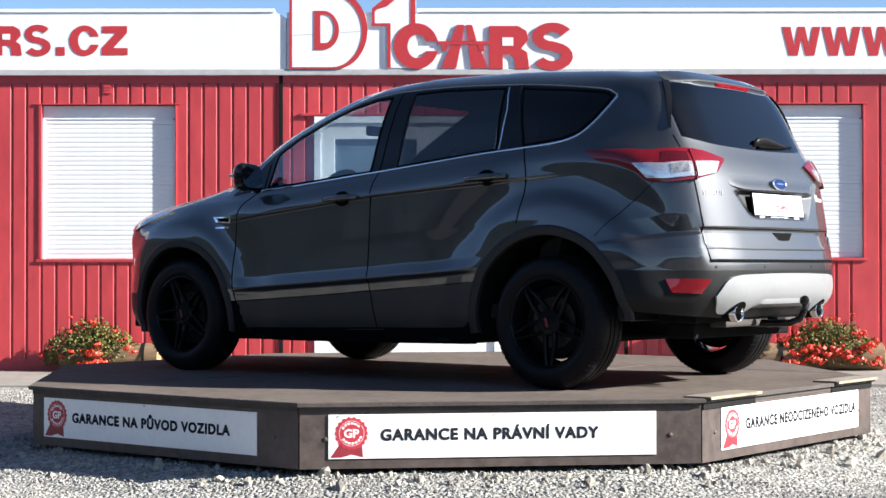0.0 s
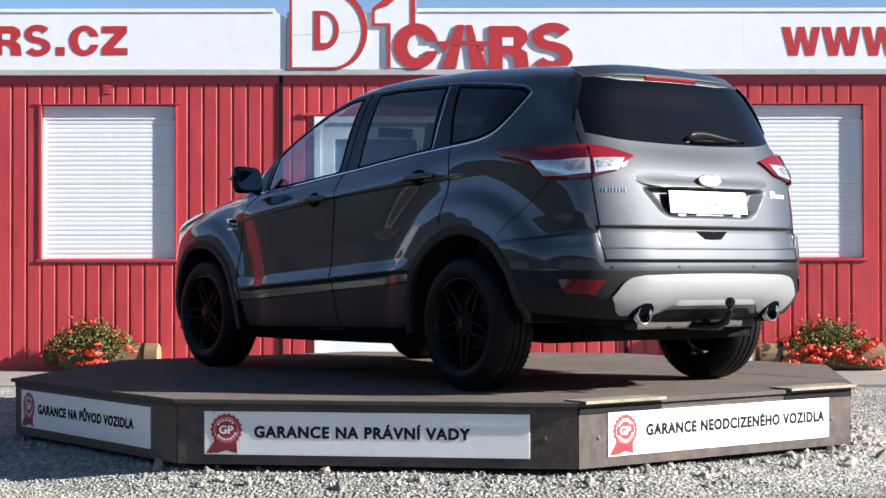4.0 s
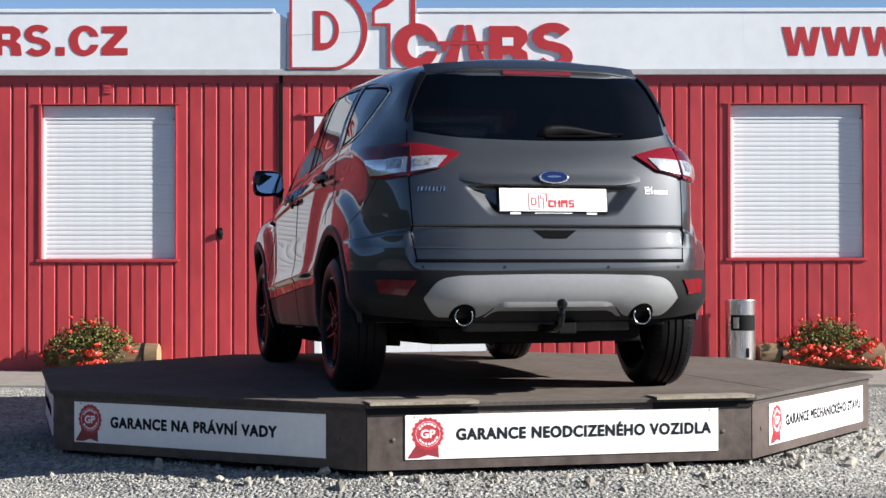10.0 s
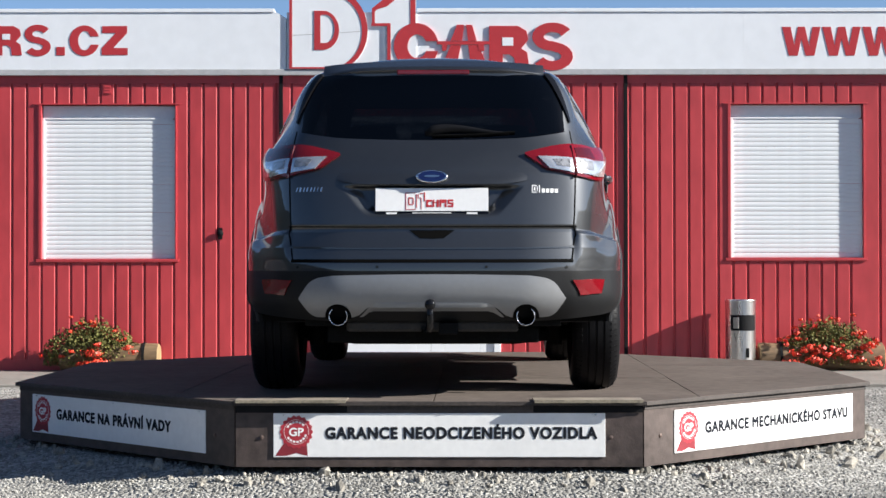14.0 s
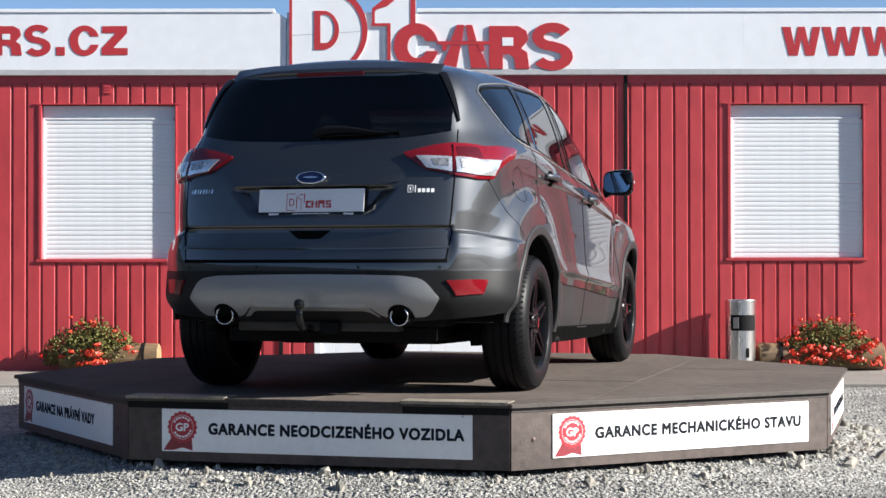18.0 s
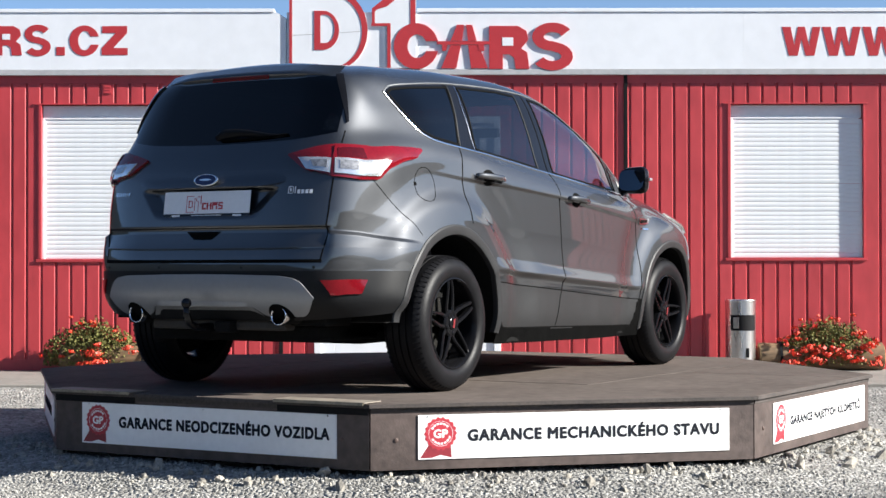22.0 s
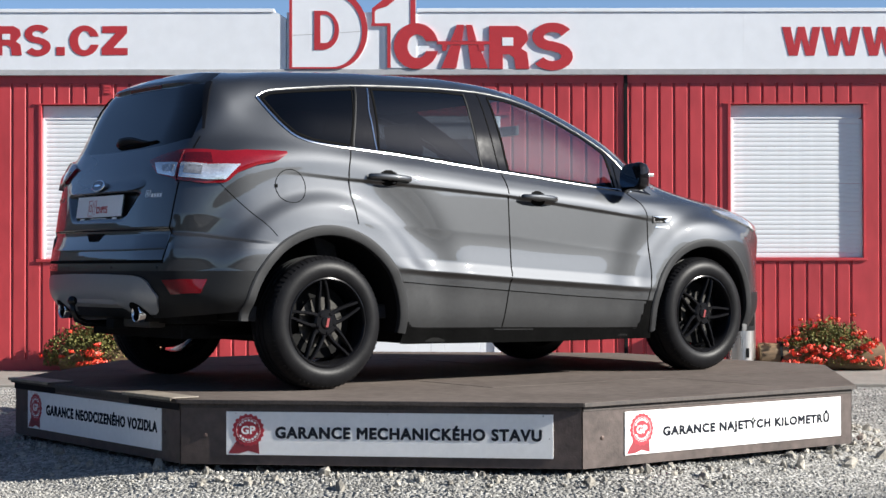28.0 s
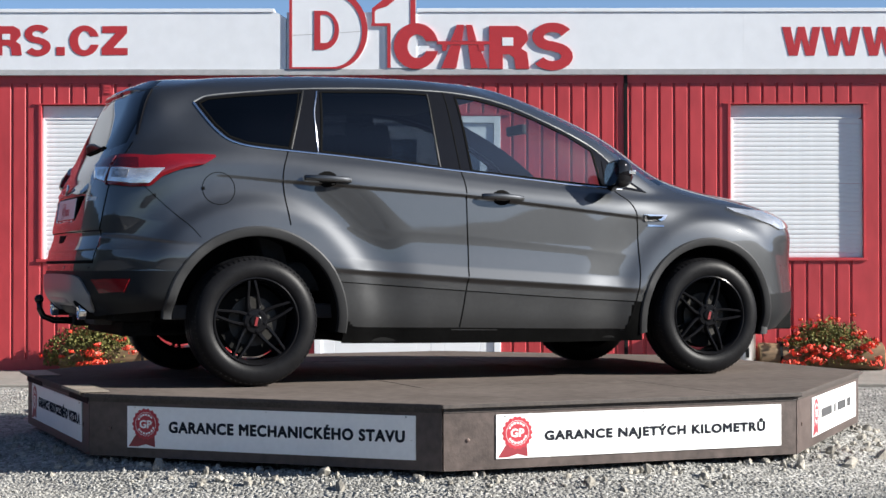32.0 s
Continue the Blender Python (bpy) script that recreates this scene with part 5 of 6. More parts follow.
def build_shell():
    S = GRID.copy()
    N = GNORM
    n, m = S.shape[:2]
    # draw the mesh onto the outlines of panes and wheel openings
    lo, hi = ROW["shoulder"], ROW["crown"]
    polys = [PANE_FRONT, PANE_REAR, PANE_QUARTER, DLO]
    for i in range(n):
        for j in range(m):
            x, y, z = S[i, j]
            if y < 0.45 or abs(N[i, j, 1]) < 0.35:
                continue
            if lo <= i <= hi and COL[3] <= j <= COL[10]:
                best = None
                for k, poly in enumerate(polys):
                    b = nearest_on(poly, x, z)
                    if b[0] < (0.0062 if k < 3 else 0.0070) and (best is None or b[0] < best[0]):
                        best = b
                if best:
                    S[i, j] = (best[1], y - (N[i, j, 0] * (best[1] - x) + N[i, j, 2] * (best[2] - z)) / N[i, j, 1], best[2])
            elif i <= hi and z < 1.0:
                for cx, cz, r0, r1 in ARCHES:
                    r = math.hypot(x - cx, z - cz)
                    if abs(r - (r1 - 0.012)) < 0.007:
                        k = (r1 - 0.012) / r
                        S[i, j, 0], S[i, j, 2] = cx + (x - cx) * k, cz + (z - cz) * k
    groups = {}
    for i in range(n - 1):
        for j in range(m - 1):
            c = (S[i, j] + S[i + 1, j] + S[i, j + 1] + S[i + 1, j + 1]) / 4
            x, y, z = c
            key = "rear_quarter" if x < -.3 else "front_wing"
            ny = N[i, j, 1]
            flank = y > 0.5 and abs(ny) > 0.3
            if flank and z < 1.0 and any(math.hypot(x - a[0], z - a[1]) < a[3] - 0.012 for a in ARCHES):
                continue
            if i < ROW["trim"]:
                key = "rear_bumper" if x < -1.3 else ("sill_cladding" if x < 1.3 else "front_bumper")
                if key == "sill_cladding" and flank:
                    key = "front_door_cladding" if inside(DOOR_F, x, z) else ("rear_door_cladding" if inside(DOOR_R, x, z) else key)
            elif i < ROW["belt"] and j < COL[2] and i >= ROW["crease"]:
                key = "tailgate"
            elif ROW["belt"] + 1 <= i < ROW["edge"] - 3 and j < COL[2] - 1:
                key = "rear_window"
            elif ROW["belt"] <= i < ROW["edge"] and j < COL[2]:
                key = "tailgate"
            elif ROW["belt"] + 1 <= i < ROW["edge"] - 1 and j >= COL[10] - 1:
                key = "windscreen"
            elif lo <= i <= hi and COL[3] <= j <= COL[10] and flank and inside(DLO, x, z):
                key = "front_pane" if inside(PANE_FRONT, x, z) else "rear_pane" if inside(PANE_REAR, x, z) else "quarter_pane" if inside(PANE_QUARTER, x, z) else "pillar_trim"
            elif flank and inside(DOOR_F, x, z):
                key = "front_door"
            elif flank and inside(DOOR_R, x, z):
                key = "rear_door"
            elif ROW["char"] <= i < ROW["belt"] and j >= COL[10] - 6 and abs(N[i, j, 2]) > 0.6:
                key = "bonnet"
            elif i >= ROW["edge"]:
                key = "roof"
            groups.setdefault(key, []).append((i, j))
    mats = {"rear_bumper": M_PLASTIC, "sill_cladding": M_SILL, "front_bumper": M_PLASTIC, "front_door_cladding": M_CLAD, "rear_door_cladding": M_CLAD,
            "rear_window": M_DARKTINT, "rear_pane": M_TINT, "quarter_pane": M_DARKTINT, "front_pane": M_GLASS, "windscreen": M_SCREEN, "pillar_trim": M_GLOSSBLK}
    labels = {"rear_window": "dark tinted rear window", "rear_pane": "dark tinted rear door window", "quarter_pane": "dark tinted quarter window", "front_pane": "clear front door window",
              "pillar_trim": "gloss black window pillar trim", "rear_bumper": "dark grey plastic rear bumper", "sill_cladding": "plastic sill, under-car shade put into its black", "front_bumper": "dark plastic front apron"}
    whole = ("tailgate", "rear_window", "windscreen", "bonnet", "roof", "rear_bumper", "front_bumper")
    for key, cells in groups.items():
        for sides in (((1, -1),) if key in whole else ((1,), (-1,))):
            V, F, NN = [], [], []
            for sgn in sides:
                idx = {}
                for i, j in cells:
                    q = []
                    for a, b in ((i, j), (i, j + 1), (i + 1, j + 1), (i + 1, j)):
                        if (a, b) not in idx:
                            idx[a, b] = len(V)
                            V.append((S[a, b, 0], S[a, b, 1] * sgn, S[a, b, 2]))
                            NN.append((N[a, b, 0], N[a, b, 1] * sgn, N[a, b, 2]))
                        q.append(idx[a, b])
                    F.append(q if sgn < 0 else q[::-1])
            me = bpy.data.meshes.new(key)
            me.from_pydata(V, [], F)
            me.shade_smooth()
            f0 = me.polygons[len(me.polygons) // 4]
            if f0.normal.dot(Vector(NN[f0.vertices[0]])) < 0:
                me.flip_normals()
            me.normals_split_custom_set_from_vertices(NN)
            me.materials.append(mats.get(key, M_PAINT))
            ob = new(key, me)
            ob.parent = car
            if key in labels:
                tagged(ob, labels[key])


build_shell()


# ---- lamps, seams, trims
def build_trims(s):
    sd = lambda x, z: on_side(x, z, s)
    W = "chrome window strip"
    ribbon("chrome_strip", [(-1.612, 1.466), (-1.57, 1.397), (-1.525, 1.332), (-1.451, 1.266), (-1.361, 1.238), (-1.119, 1.214), (-.872, 1.195), (-.555, 1.164), (-.231, 1.132), (.0, 1.112), (.306, 1.082), (.479, 1.066), (.80, 1.045)], sd, 0.011, 0.006, M_CHROME, label=W)
    ribbon("chrome_strip", [(-1.612, 1.468), (-1.55, 1.500), (-1.389, 1.523), (-1.005, 1.559), (-.511, 1.575), (-.248, 1.571), (-.03, 1.551), (.156, 1.510), (.328, 1.446), (.503, 1.369), (.68, 1.270), (.79, 1.165)], sd, 0.008, 0.005, M_RUBBER_SHEEN)
    ribbon("pane_seal", [(-.948, 1.548), (-.985, 1.40), (-.985, 1.215)], sd, 0.008, 0.004, M_CHROME)
    ribbon("pane_seal", [(-1.022, 1.548), (-1.075, 1.40), (-1.13, 1.224)], sd, 0.012, 0.005, M_PLASTIC)
    ribbon("pane_seal", [(-.322, 1.555), (-.318, 1.40), (-.300, 1.148)], sd, 0.010, 0.004, M_PLASTIC)
    for pane in (PANE_FRONT, PANE_REAR, PANE_QUARTER):
        ribbon("glass_seal", pane + pane[:1], sd, 0.013, 0.0035, M_SEAM, smooth=False, step=0.012)
    G = "door_seam"
    ribbon(G, [(-.225, 1.572), (-.20, 1.30), (-.182, 1.132), (-.176, 1.0), (-.174, .833), (-.172, .70), (-.174, .60), (-.191, .44), (-.214, .29)], sd, 0.0066, 0.0022, M_SEAM, smooth=True)
    ribbon(G, [(-1.04, 1.56), (-1.10, 1.36), (-1.149, 1.215), (-1.180, 1.13), (-1.188, 1.07), (-1.180, .95), (-1.161, .83)], sd, 0.0066, 0.0022, M_SEAM)
    ribbon(G, [(-.905, .56), (-.880, .45), (-.862, .35), (-.835, .308), (-.79, .296), (-.214, .284), (.79, .262)], sd, 0.009, 0.0012, M_SEAM, step=0.01)
    ribbon(G, [(.735, 1.05), (.765, 1.02), (.82, .975), (.857, .915), (.868, .84), (.868, .60), (.845, .44), (.805, .30), (.79, .262)], sd, 0.0066, 0.0022, M_SEAM)
    ribbon("trim_seam", [(-.90, .536), (-.55, .510), (-.183, .484), (.3, .450), (.86, .417)], sd, 0.006, 0.001, M_SEAM)
    ribbon("fender_seam", [(-1.90, 1.028), (-1.80, .93), (-1.66, .80), (-1.63, .765)], sd, 0.004, 0.001, M_SEAM)
    # character line: a raised fold, handles on it
    for hx, hz in ((-.955, 1.068), (.03, .985)):
        # Flat black patch: the handle recess's shade is painted on the door.
        cup = patch("handle_cup", [(hx - .045, hz + .030), (hx - .015, hz + .042), (hx + .015, hz + .042), (hx + .045, hz + .028)], [(hx - .045, hz - .026), (hx - .015, hz - .040), (hx + .015, hz - .040), (hx + .045, hz - .026)], sd, M_SEAM, n=10, m=4, off=0.0015, label="flat dark patch painting the handle recess's shade")
        bm = bmesh.new()
        prof = [(-.125, .010, .012), (-.118, .021, .014), (-.07, .034, .016), (0, .038, .017), (.07, .034, .016), (.115, .021, .014), (.125, .010, .011)]
        rows = []
        for dx, o, h in prof:
            p, nn = sd(hx + dx, hz - dx * 0.05)
            up = Vector((0, 0, 1))
            rows.append([bm.verts.new(p + nn * (o + h * 0.55 * math.cos(a)) + up * h * math.sin(a)) for a in [2 * math.pi * k / 10 for k in range(10)]])
        for a, b in zip(rows, rows[1:]):
            for k in range(10):
                bm.faces.new((a[k], a[(k + 1) % 10], b[(k + 1) % 10], b[k]))
        bm.faces.new(rows[0][::-1]), bm.faces.new(rows[-1])
        part("door_handle", bm, M_PAINT, car, "body-coloured bar door handle", smooth=True)
    # vent behind the front wheel
    v = patch("side_vent", [(.905, .905), (1.06, .903)], [(.915, .866), (1.03, .872)], sd, M_CHROME, n=10, m=3, off=0.007, label="chrome framed side vent")
    patch("vent_slot", [(.920, .896), (1.030, .895)], [(.928, .877), (1.010, .881)], sd, M_SEAM, n=8, m=2, off=0.009, parent=v)
    patch("badge_strip", [(.93, .848), (1.03, .846)], [(.93, .838), (1.03, .836)], sd, M_CHROME, n=6, m=1, off=0.003)
    # corner triangle ahead of the window
    patch("mirror_triangle", [(.70, 1.205), (.78, 1.150)], [(.70, 1.062), (.965, 1.030)], sd, M_GLOSSBLK, n=10, m=5, off=0.004, label="dark corner trim before the window")
    patch("corner_pane", [(.775, 1.128), (.795, 1.118)], [(.775, 1.066), (.905, 1.048)], sd, M_CORNER, n=8, m=4, off=0.007, label="small corner pane, pale reflection painted in")
    # wheel arch cladding
    for cx, cz, r0, r1 in ARCHES:
        bm = bmesh.new()
        rows = []
        a0, a1 = (-8, 178) if cx < 0 else (-17, 193)
        lin, liner = bmesh.new(), []
        for k in range(61):
            a = radians(a0 + (a1 - a0) * k / 60)
            ca, sa = math.cos(a), math.sin(a)
            p, nn = sd(cx + r1 * ca, max(0.24, cz + r1 * sa))
            y = abs(p.y)
            q, _ = sd(cx + (r1 + 0.02) * ca, max(0.24, cz + (r1 + 0.02) * sa))
            ring = [bm.verts.new((cx + r * ca, s * yy, max(0.22, cz + r * sa))) for r, yy in
                    ((r1 + 0.002, y - 0.006), (r1, y + 0.004), (r1 - 0.008, y + 0.009), (r0 + 0.012, y + 0.009), (r0 + 0.003, y + 0.005), (r0, y - 0.004), (r0, y - 0.022))]
            rows.append(ring)
            liner.append([lin.verts.new((cx + (r0 + 0.006) * ca, s * yy, max(0.22, cz + (r0 + 0.006) * sa))) for yy in (y - 0.018, 0.49)])
        for a, b in zip(rows, rows[1:]):
            for k in range(6):
                bm.faces.new((a[k], a[k + 1], b[k + 1], b[k]))
        for a, b in zip(liner, liner[1:]):
            lin.faces.new((a[0], a[1], b[1], b[0]))
        part("wheel_well_liner", lin, M_UNDER, car, smooth=True)
        ob = part("wheel_arch", bm, M_ARCH, car, "matt dark plastic wheel arch lip", smooth=True)
        ob.data.set_sharp_from_angle(angle=radians(28))
        bm = bmesh.new()
        lathe(bm, [(0.47, 0.0), (0.47, 0.02)], 32, lambda a, b, h, cx=cx, cz=cz: (cx + a, s * (0.50 - h), max(0.27, cz + b)))
        part("wheel_well", bm, M_UNDER, car)
    # tail lamp
    top = [(-2.075, .43, 1.142), (-2.045, .56, 1.182), (-1.99, .69, 1.203), (-1.87, .80, 1.207), (-1.70, .83, 1.200), (-1.54, .83, 1.186)]
    bot = [(-2.080, .43, 1.136), (-2.10, .53, 1.070), (-2.055, .68, 1.034), (-1.97, .78, 1.022), (-1.875, .83, 1.024), (-1.82, .85, 1.075), (-1.70, .85, 1.118), (-1.60, .84, 1.135), (-1.538, .84, 1.176)]
    nr = lambda x, y, z: on_near(x, y * s, z)
    lamp = patch("tail_lamp", top, bot, nr, M_REDLENS, n=40, m=8, off=0.014, crown=0.006, label="red and clear wraparound tail lamp", smooth_edges=False)
    for t2, b2, nm in (([(-2.085, .49, 1.126), (-2.055, .656, 1.126)], [(-2.10, .545, 1.070), (-2.065, .657, 1.050)], "clear_cell"),
                       ([(-2.045, .670, 1.126), (-1.95, .79, 1.124), (-1.80, .84, 1.118)], [(-2.05, .672, 1.048), (-1.965, .785, 1.040), (-1.88, .828, 1.040)], "clear_cell")):
        patch(nm, t2, b2, nr, M_CLEARLENS, n=16, m=5, off=0.022, parent=lamp, label="clear lamp cell with bright reflector", crown=0.003)
    ribbon("lamp_joint", [(-2.035, .663, 1.200), (-2.055, .664, 1.12), (-2.06, .666, 1.03)], nr, 0.004, 0.0235, M_DARKRED, parent=lamp)
    patch("red_chamber", [(-2.035, .685, 1.190), (-1.935, .775, 1.194)], [(-2.045, .685, 1.134), (-1.935, .795, 1.132)], nr, M_DARKRED, n=8, m=3, off=0.0205, parent=lamp, label="dark red lamp chamber")
    patch("bulb_chamber", [(-2.035, .692, 1.113), (-1.975, .765, 1.112)], [(-2.04, .694, 1.070), (-1.985, .768, 1.066)], nr, M_CHAMBER, n=8, m=3, off=0.0262, parent=lamp, label="grey bulb chamber behind clear lens, sparkle painted in")
    patch("bulb_chamber", [(-2.085, .56, 1.113), (-2.062, .64, 1.113)], [(-2.09, .58, 1.082), (-2.068, .642, 1.075)], nr, M_CHAMBER, n=8, m=3, off=0.0262, parent=lamp)
    # reflector, head lamp
    patch("reflector", [(-2.09, .625, .556), (-2.045, .715, .556), (-1.965, .795, .552)], [(-2.075, .665, .491), (-2.03, .725, .490), (-1.985, .772, .489)], nr, M_REDLENS, n=14, m=4, off=0.008, label="red rear bumper reflector")
    hl = patch("head_lamp", [(1.50, .80, .985), (1.67, .76, .972), (1.83, .66, .925), (1.93, .55, .88)], [(1.55, .82, .955), (1.72, .80, .868), (1.84, .72, .815), (1.94, .60, .81)], nr, M_CLEARLENS, n=20, m=6, off=0.010, label="clear swept-back head lamp")
    # rear gate seam beside the lamp
    ribbon("gate_seam", [(-1.93, .655, 1.26), (-1.98, .668, 1.205)], nr, 0.007, 0.0012, M_SEAM)
    ribbon("gate_seam", [(-2.06, .672, 1.03), (-2.09, .668, .90), (-2.105, .662, .80), (-2.12, .655, .70), (-2.13, .645, .645)], nr, 0.008, 0.0014, M_SEAM)
    # window-side fins of the tailgate
    patch("gate_fin", [(-1.80, .55, 1.535), (-1.865, .617, 1.40), (-1.90, .65, 1.30)], [(-1.826, .527, 1.535), (-1.880, .598, 1.40), (-1.910, .645, 1.294)], nr, M_GLOSSBLK, n=14, m=3, off=0.010, label="gloss black fin beside the rear window")


build_trims(1)
build_trims(-1)
sd = lambda x, z: on_side(x, z, -1)
cap = ribbon("fuel_flap", [(-1.525 + .083 * math.cos(2 * math.pi * k / 32), 1.014 + .083 * math.sin(2 * math.pi * k / 32)) for k in range(33)], sd, 0.004, 0.001, M_SEAM, step=0.012, label="round fuel flap outline")
patch("flap_lock", [(-1.612, 1.022), (-1.596, 1.022)], [(-1.612, 1.006), (-1.596, 1.006)], sd, M_SEAM, n=5, m=2, off=0.003)


def build_rear():
    rr = on_rear
    mirror = lambda pts: pts + [(-y, z) for y, z in reversed(pts) if y > 1e-6]
    sil = patch("skid_panel", mirror([(.612, .474), (.565, .54), (.528, .562), (.451, .573), (.2, .578), (0, .579)]), mirror([(.612, .468), (.575, .415), (.545, .390), (.37, .386), (.335, .400), (.29, .438), (.2, .444), (0, .444)]), rr, M_SILVER, n=60, m=10, off=0.012, label="silver rear skid panel", crown=0.004)
    bm = bmesh.new()
    rows = []
    for k in range(41):
        u = 1 - k / 20
        e = min(1.0, (1 - abs(u)) / 0.14)
        row = []
        for z, o, w in ((.462, .0115, .265), (.450, .020, .275), (.440, .0215, .283), (.428, .014, .295), (.388, .004, .335)):
            y = w * u
            p, nn = rr(y, z)
            row.append(bm.verts.new(p + nn * (0.0115 + (o - 0.0115) * e) + Vector((.035 * e if z < .39 else (.006 * e if z < .43 else 0), 0, 0))))
        rows.append(row)
    for a, b in zip(rows, rows[1:]):
        for k in range(4):
            bm.faces.new((a[k], a[k + 1], b[k + 1], b[k]))
    ob = part("skid_ledge", bm, M_SILVER, sil, smooth=True)
    ob.data.set_sharp_from_angle(angle=radians(30))
    ribbon("gate_seam", [(.652, .641), (.3, .640), (0, .640), (-.3, .640), (-.652, .641)], rr, 0.018, 0.0015, M_SEAM)
    # Black line along the fold: the crease's shade put into colour.
    ribbon("gate_fold", [(.668, .800), (.3, .797), (0, .797), (-.3, .797), (-.668, .800)], rr, 0.006, 0.001, M_SEAM)
    ribbon("gate_fold", [(.655, .706), (.3, .700), (0, .700), (-.3, .700), (-.655, .706)], rr, 0.014, 0.004, M_PAINT)
    patch("gate_grip", [(.105, .782), (0, .782), (-.105, .782)], [(.055, .744), (0, .742), (-.055, .744)], rr, M_SEAM, n=10, m=3, off=0.002, label="black tailgate grip recess")
    for y in (.62, .25, -.25, -.62):
        arc = [(y + .007 * math.cos(t), .612 + .007 * math.sin(t)) for t in [math.pi * k / 6 for k in range(7)]]
        patch("parking_sensor", arc, [(y + .007 * math.cos(t), .612 + .007 * math.sin(t)) for t in [-math.pi * k / 6 for k in range(7)]], rr, M_PLASTIC, n=7, m=2, off=0.002)
    # brow over the plate
    bm = bmesh.new()
    rows = []
    for k in range(41):
        y = 0.44 - 0.88 * k / 40
        e = math.sin(math.pi / 2 * min(1.0, (0.4405 - abs(y)) / 0.15)) ** 0.8
        p, nn = rr(y, 1.072)
        top, low = 1.072, 0.986 + 0.030 * (1 - e)
        ring = [p + nn * 0.0005]
        for t, o in ((0.3, 0.004), (0.62, 0.012), (0.9, 0.022), (1.0, 0.0225)):
            ring.append(Vector((p.x - 0.019 * t, y, top + (low - top) * t)) + nn * o * e)
        ring.append(Vector((p.x + 0.01, y, low + 0.004)))
        rows.append([bm.verts.new(v) for v in ring])
    for a, b in zip(rows, rows[1:]):
        for k in range(5):
            bm.faces.new((a[k], a[k + 1], b[k + 1], b[k]))
    ob = part("gate_brow", bm, M_PAINT, car, "body-coloured brow above the plate", smooth=True)
    ob.data.set_sharp_from_angle(angle=radians(50))
    # plate
    p, nn = rr(0, .92)
    px = p.x - 0.010
    lean = 8
    def flat(bm, m):
        bmesh.ops.transform(bm, matrix=m, verts=bm.verts)
        return bm
    M = pose(px, 0, .917, 0, lean, 0)
    h = part("plate_holder", flat(box_bm(-.012, 0, -.262, .262, -.072, .058, .003), M), M_GLOSSBLK, car, "black plate holder")
    pl = part("plate", flat(box_bm(-.016, -.0125, -.260, .260, -.050, .058, .001), M), M_PLATE, h, "white dealer plate with red marks")
    def bars(spec, material, parent, nm, x0, x1):
        for y0, y1, z0, z1 in spec:
            part(nm, flat(box_bm(x0, x1, y0, y1, z0, z1), M), material, parent)
    bars([(.118, .121, -.044, .037), (.069, .073, -.036, .028), (.074, .118, -.044, -.041), (.076, .118, .034, .037), (.103, .108, -.022, .014), (.083, .088, -.018, .010), (.088, .103, -.022, -.017), (.088, .103, .009, .014),
          (.047, .050, -.041, .012), (.050, .063, .010, .013), (.060, .063, .013, .030), (.031, .036, -.005, .038), (.040, .056, .030, .034)], M_SIGNRED, pl, "red_line", -.0172, -.0165)
    bars([(.000, .026, -.031, -.022), (.000, .026, -.006, .003), (.016, .026, -.022, -.006), (-.012, -.003, -.031, .003), (-.032, -.023, -.031, .003), (-.034, -.001, -.012, -.008), (-.044, -.036, -.031, .004), (-.068, -.044, -.012, .004), (-.068, -.059, -.031, -.014),
          (-.100, -.074, -.004, .004), (-.100, -.074, -.017, -.010), (-.100, -.074, -.031, -.023), (-.082, -.074, -.010, -.004), (-.100, -.092, -.023, -.017)], M_SIGNRED, pl, "red_mark", -.0172, -.0165)
    bars([(-.09, .09, -.064, -.056), (.16, .21, -.064, -.055), (-.21, -.16, -.064, -.055)], M_PLATE, h, "white_mark", -.0132, -.0125)
    # oval badge, name bars
    p, nn = rr(0, 1.030)
    Mb = pose(p.x - 0.018, 0, 1.028, 0, 16, 0)
    bm = bmesh.new()
    lathe(bm, [(1.0, 0.0), (1.0, .008), (.86, .012), (.84, .010)], 36, lambda a, b, hh: (-hh, a * .074, b * .031))
    bd = part("oval_badge", flat(bm, Mb), M_CHROME, car, "small blue oval badge with chrome rim", smooth=True)
    part("badge_face", flat(prism(bmesh.new(), ellipse(0, 0, .062, .025, 28), lambda a, b, d: (-d, a, b), .008, .0112), Mb), M_BLUE, bd)
    part("badge_mark", flat(prism(bmesh.new(), ellipse(0, 0, .036, .005, 18), lambda a, b, d: (-d, a, b), .0112, .0122), Mb), M_CHROME, bd)
    for y0, y1 in ((.632, .624), (.618, .606), (.598, .590), (.584, .574), (.566, .556), (.550, .541), (.533, .526), (.518, .508)):
        patch("name_bar", [(y0 - .004, .982), (y1, .982)], [(y0, .962), (y1 + .004, .962)], rr, M_CHROME, n=4, m=1, off=0.004)
    for y0, y1, z0, z1 in ((-.462, -.465, .99, .956), (-.485, -.488, .984, .962), (-.465, -.485, .99, .987), (-.465, -.485, .959, .956), (-.471, -.478, .980, .966), (-.495, -.499, .99, .956), (-.508, -.522, .974, .956), (-.528, -.542, .974, .956), (-.548, -.562, .974, .956), (-.568, -.582, .974, .956)):
        patch("sticker_bar", [(y0, z0), (y1, z0)], [(y0, z1), (y1, z1)], rr, M_PLATE, n=4, m=1, off=0.0015)
    # high brake lamp, spoiler, wiper
    bm = bmesh.new()
    rows = []
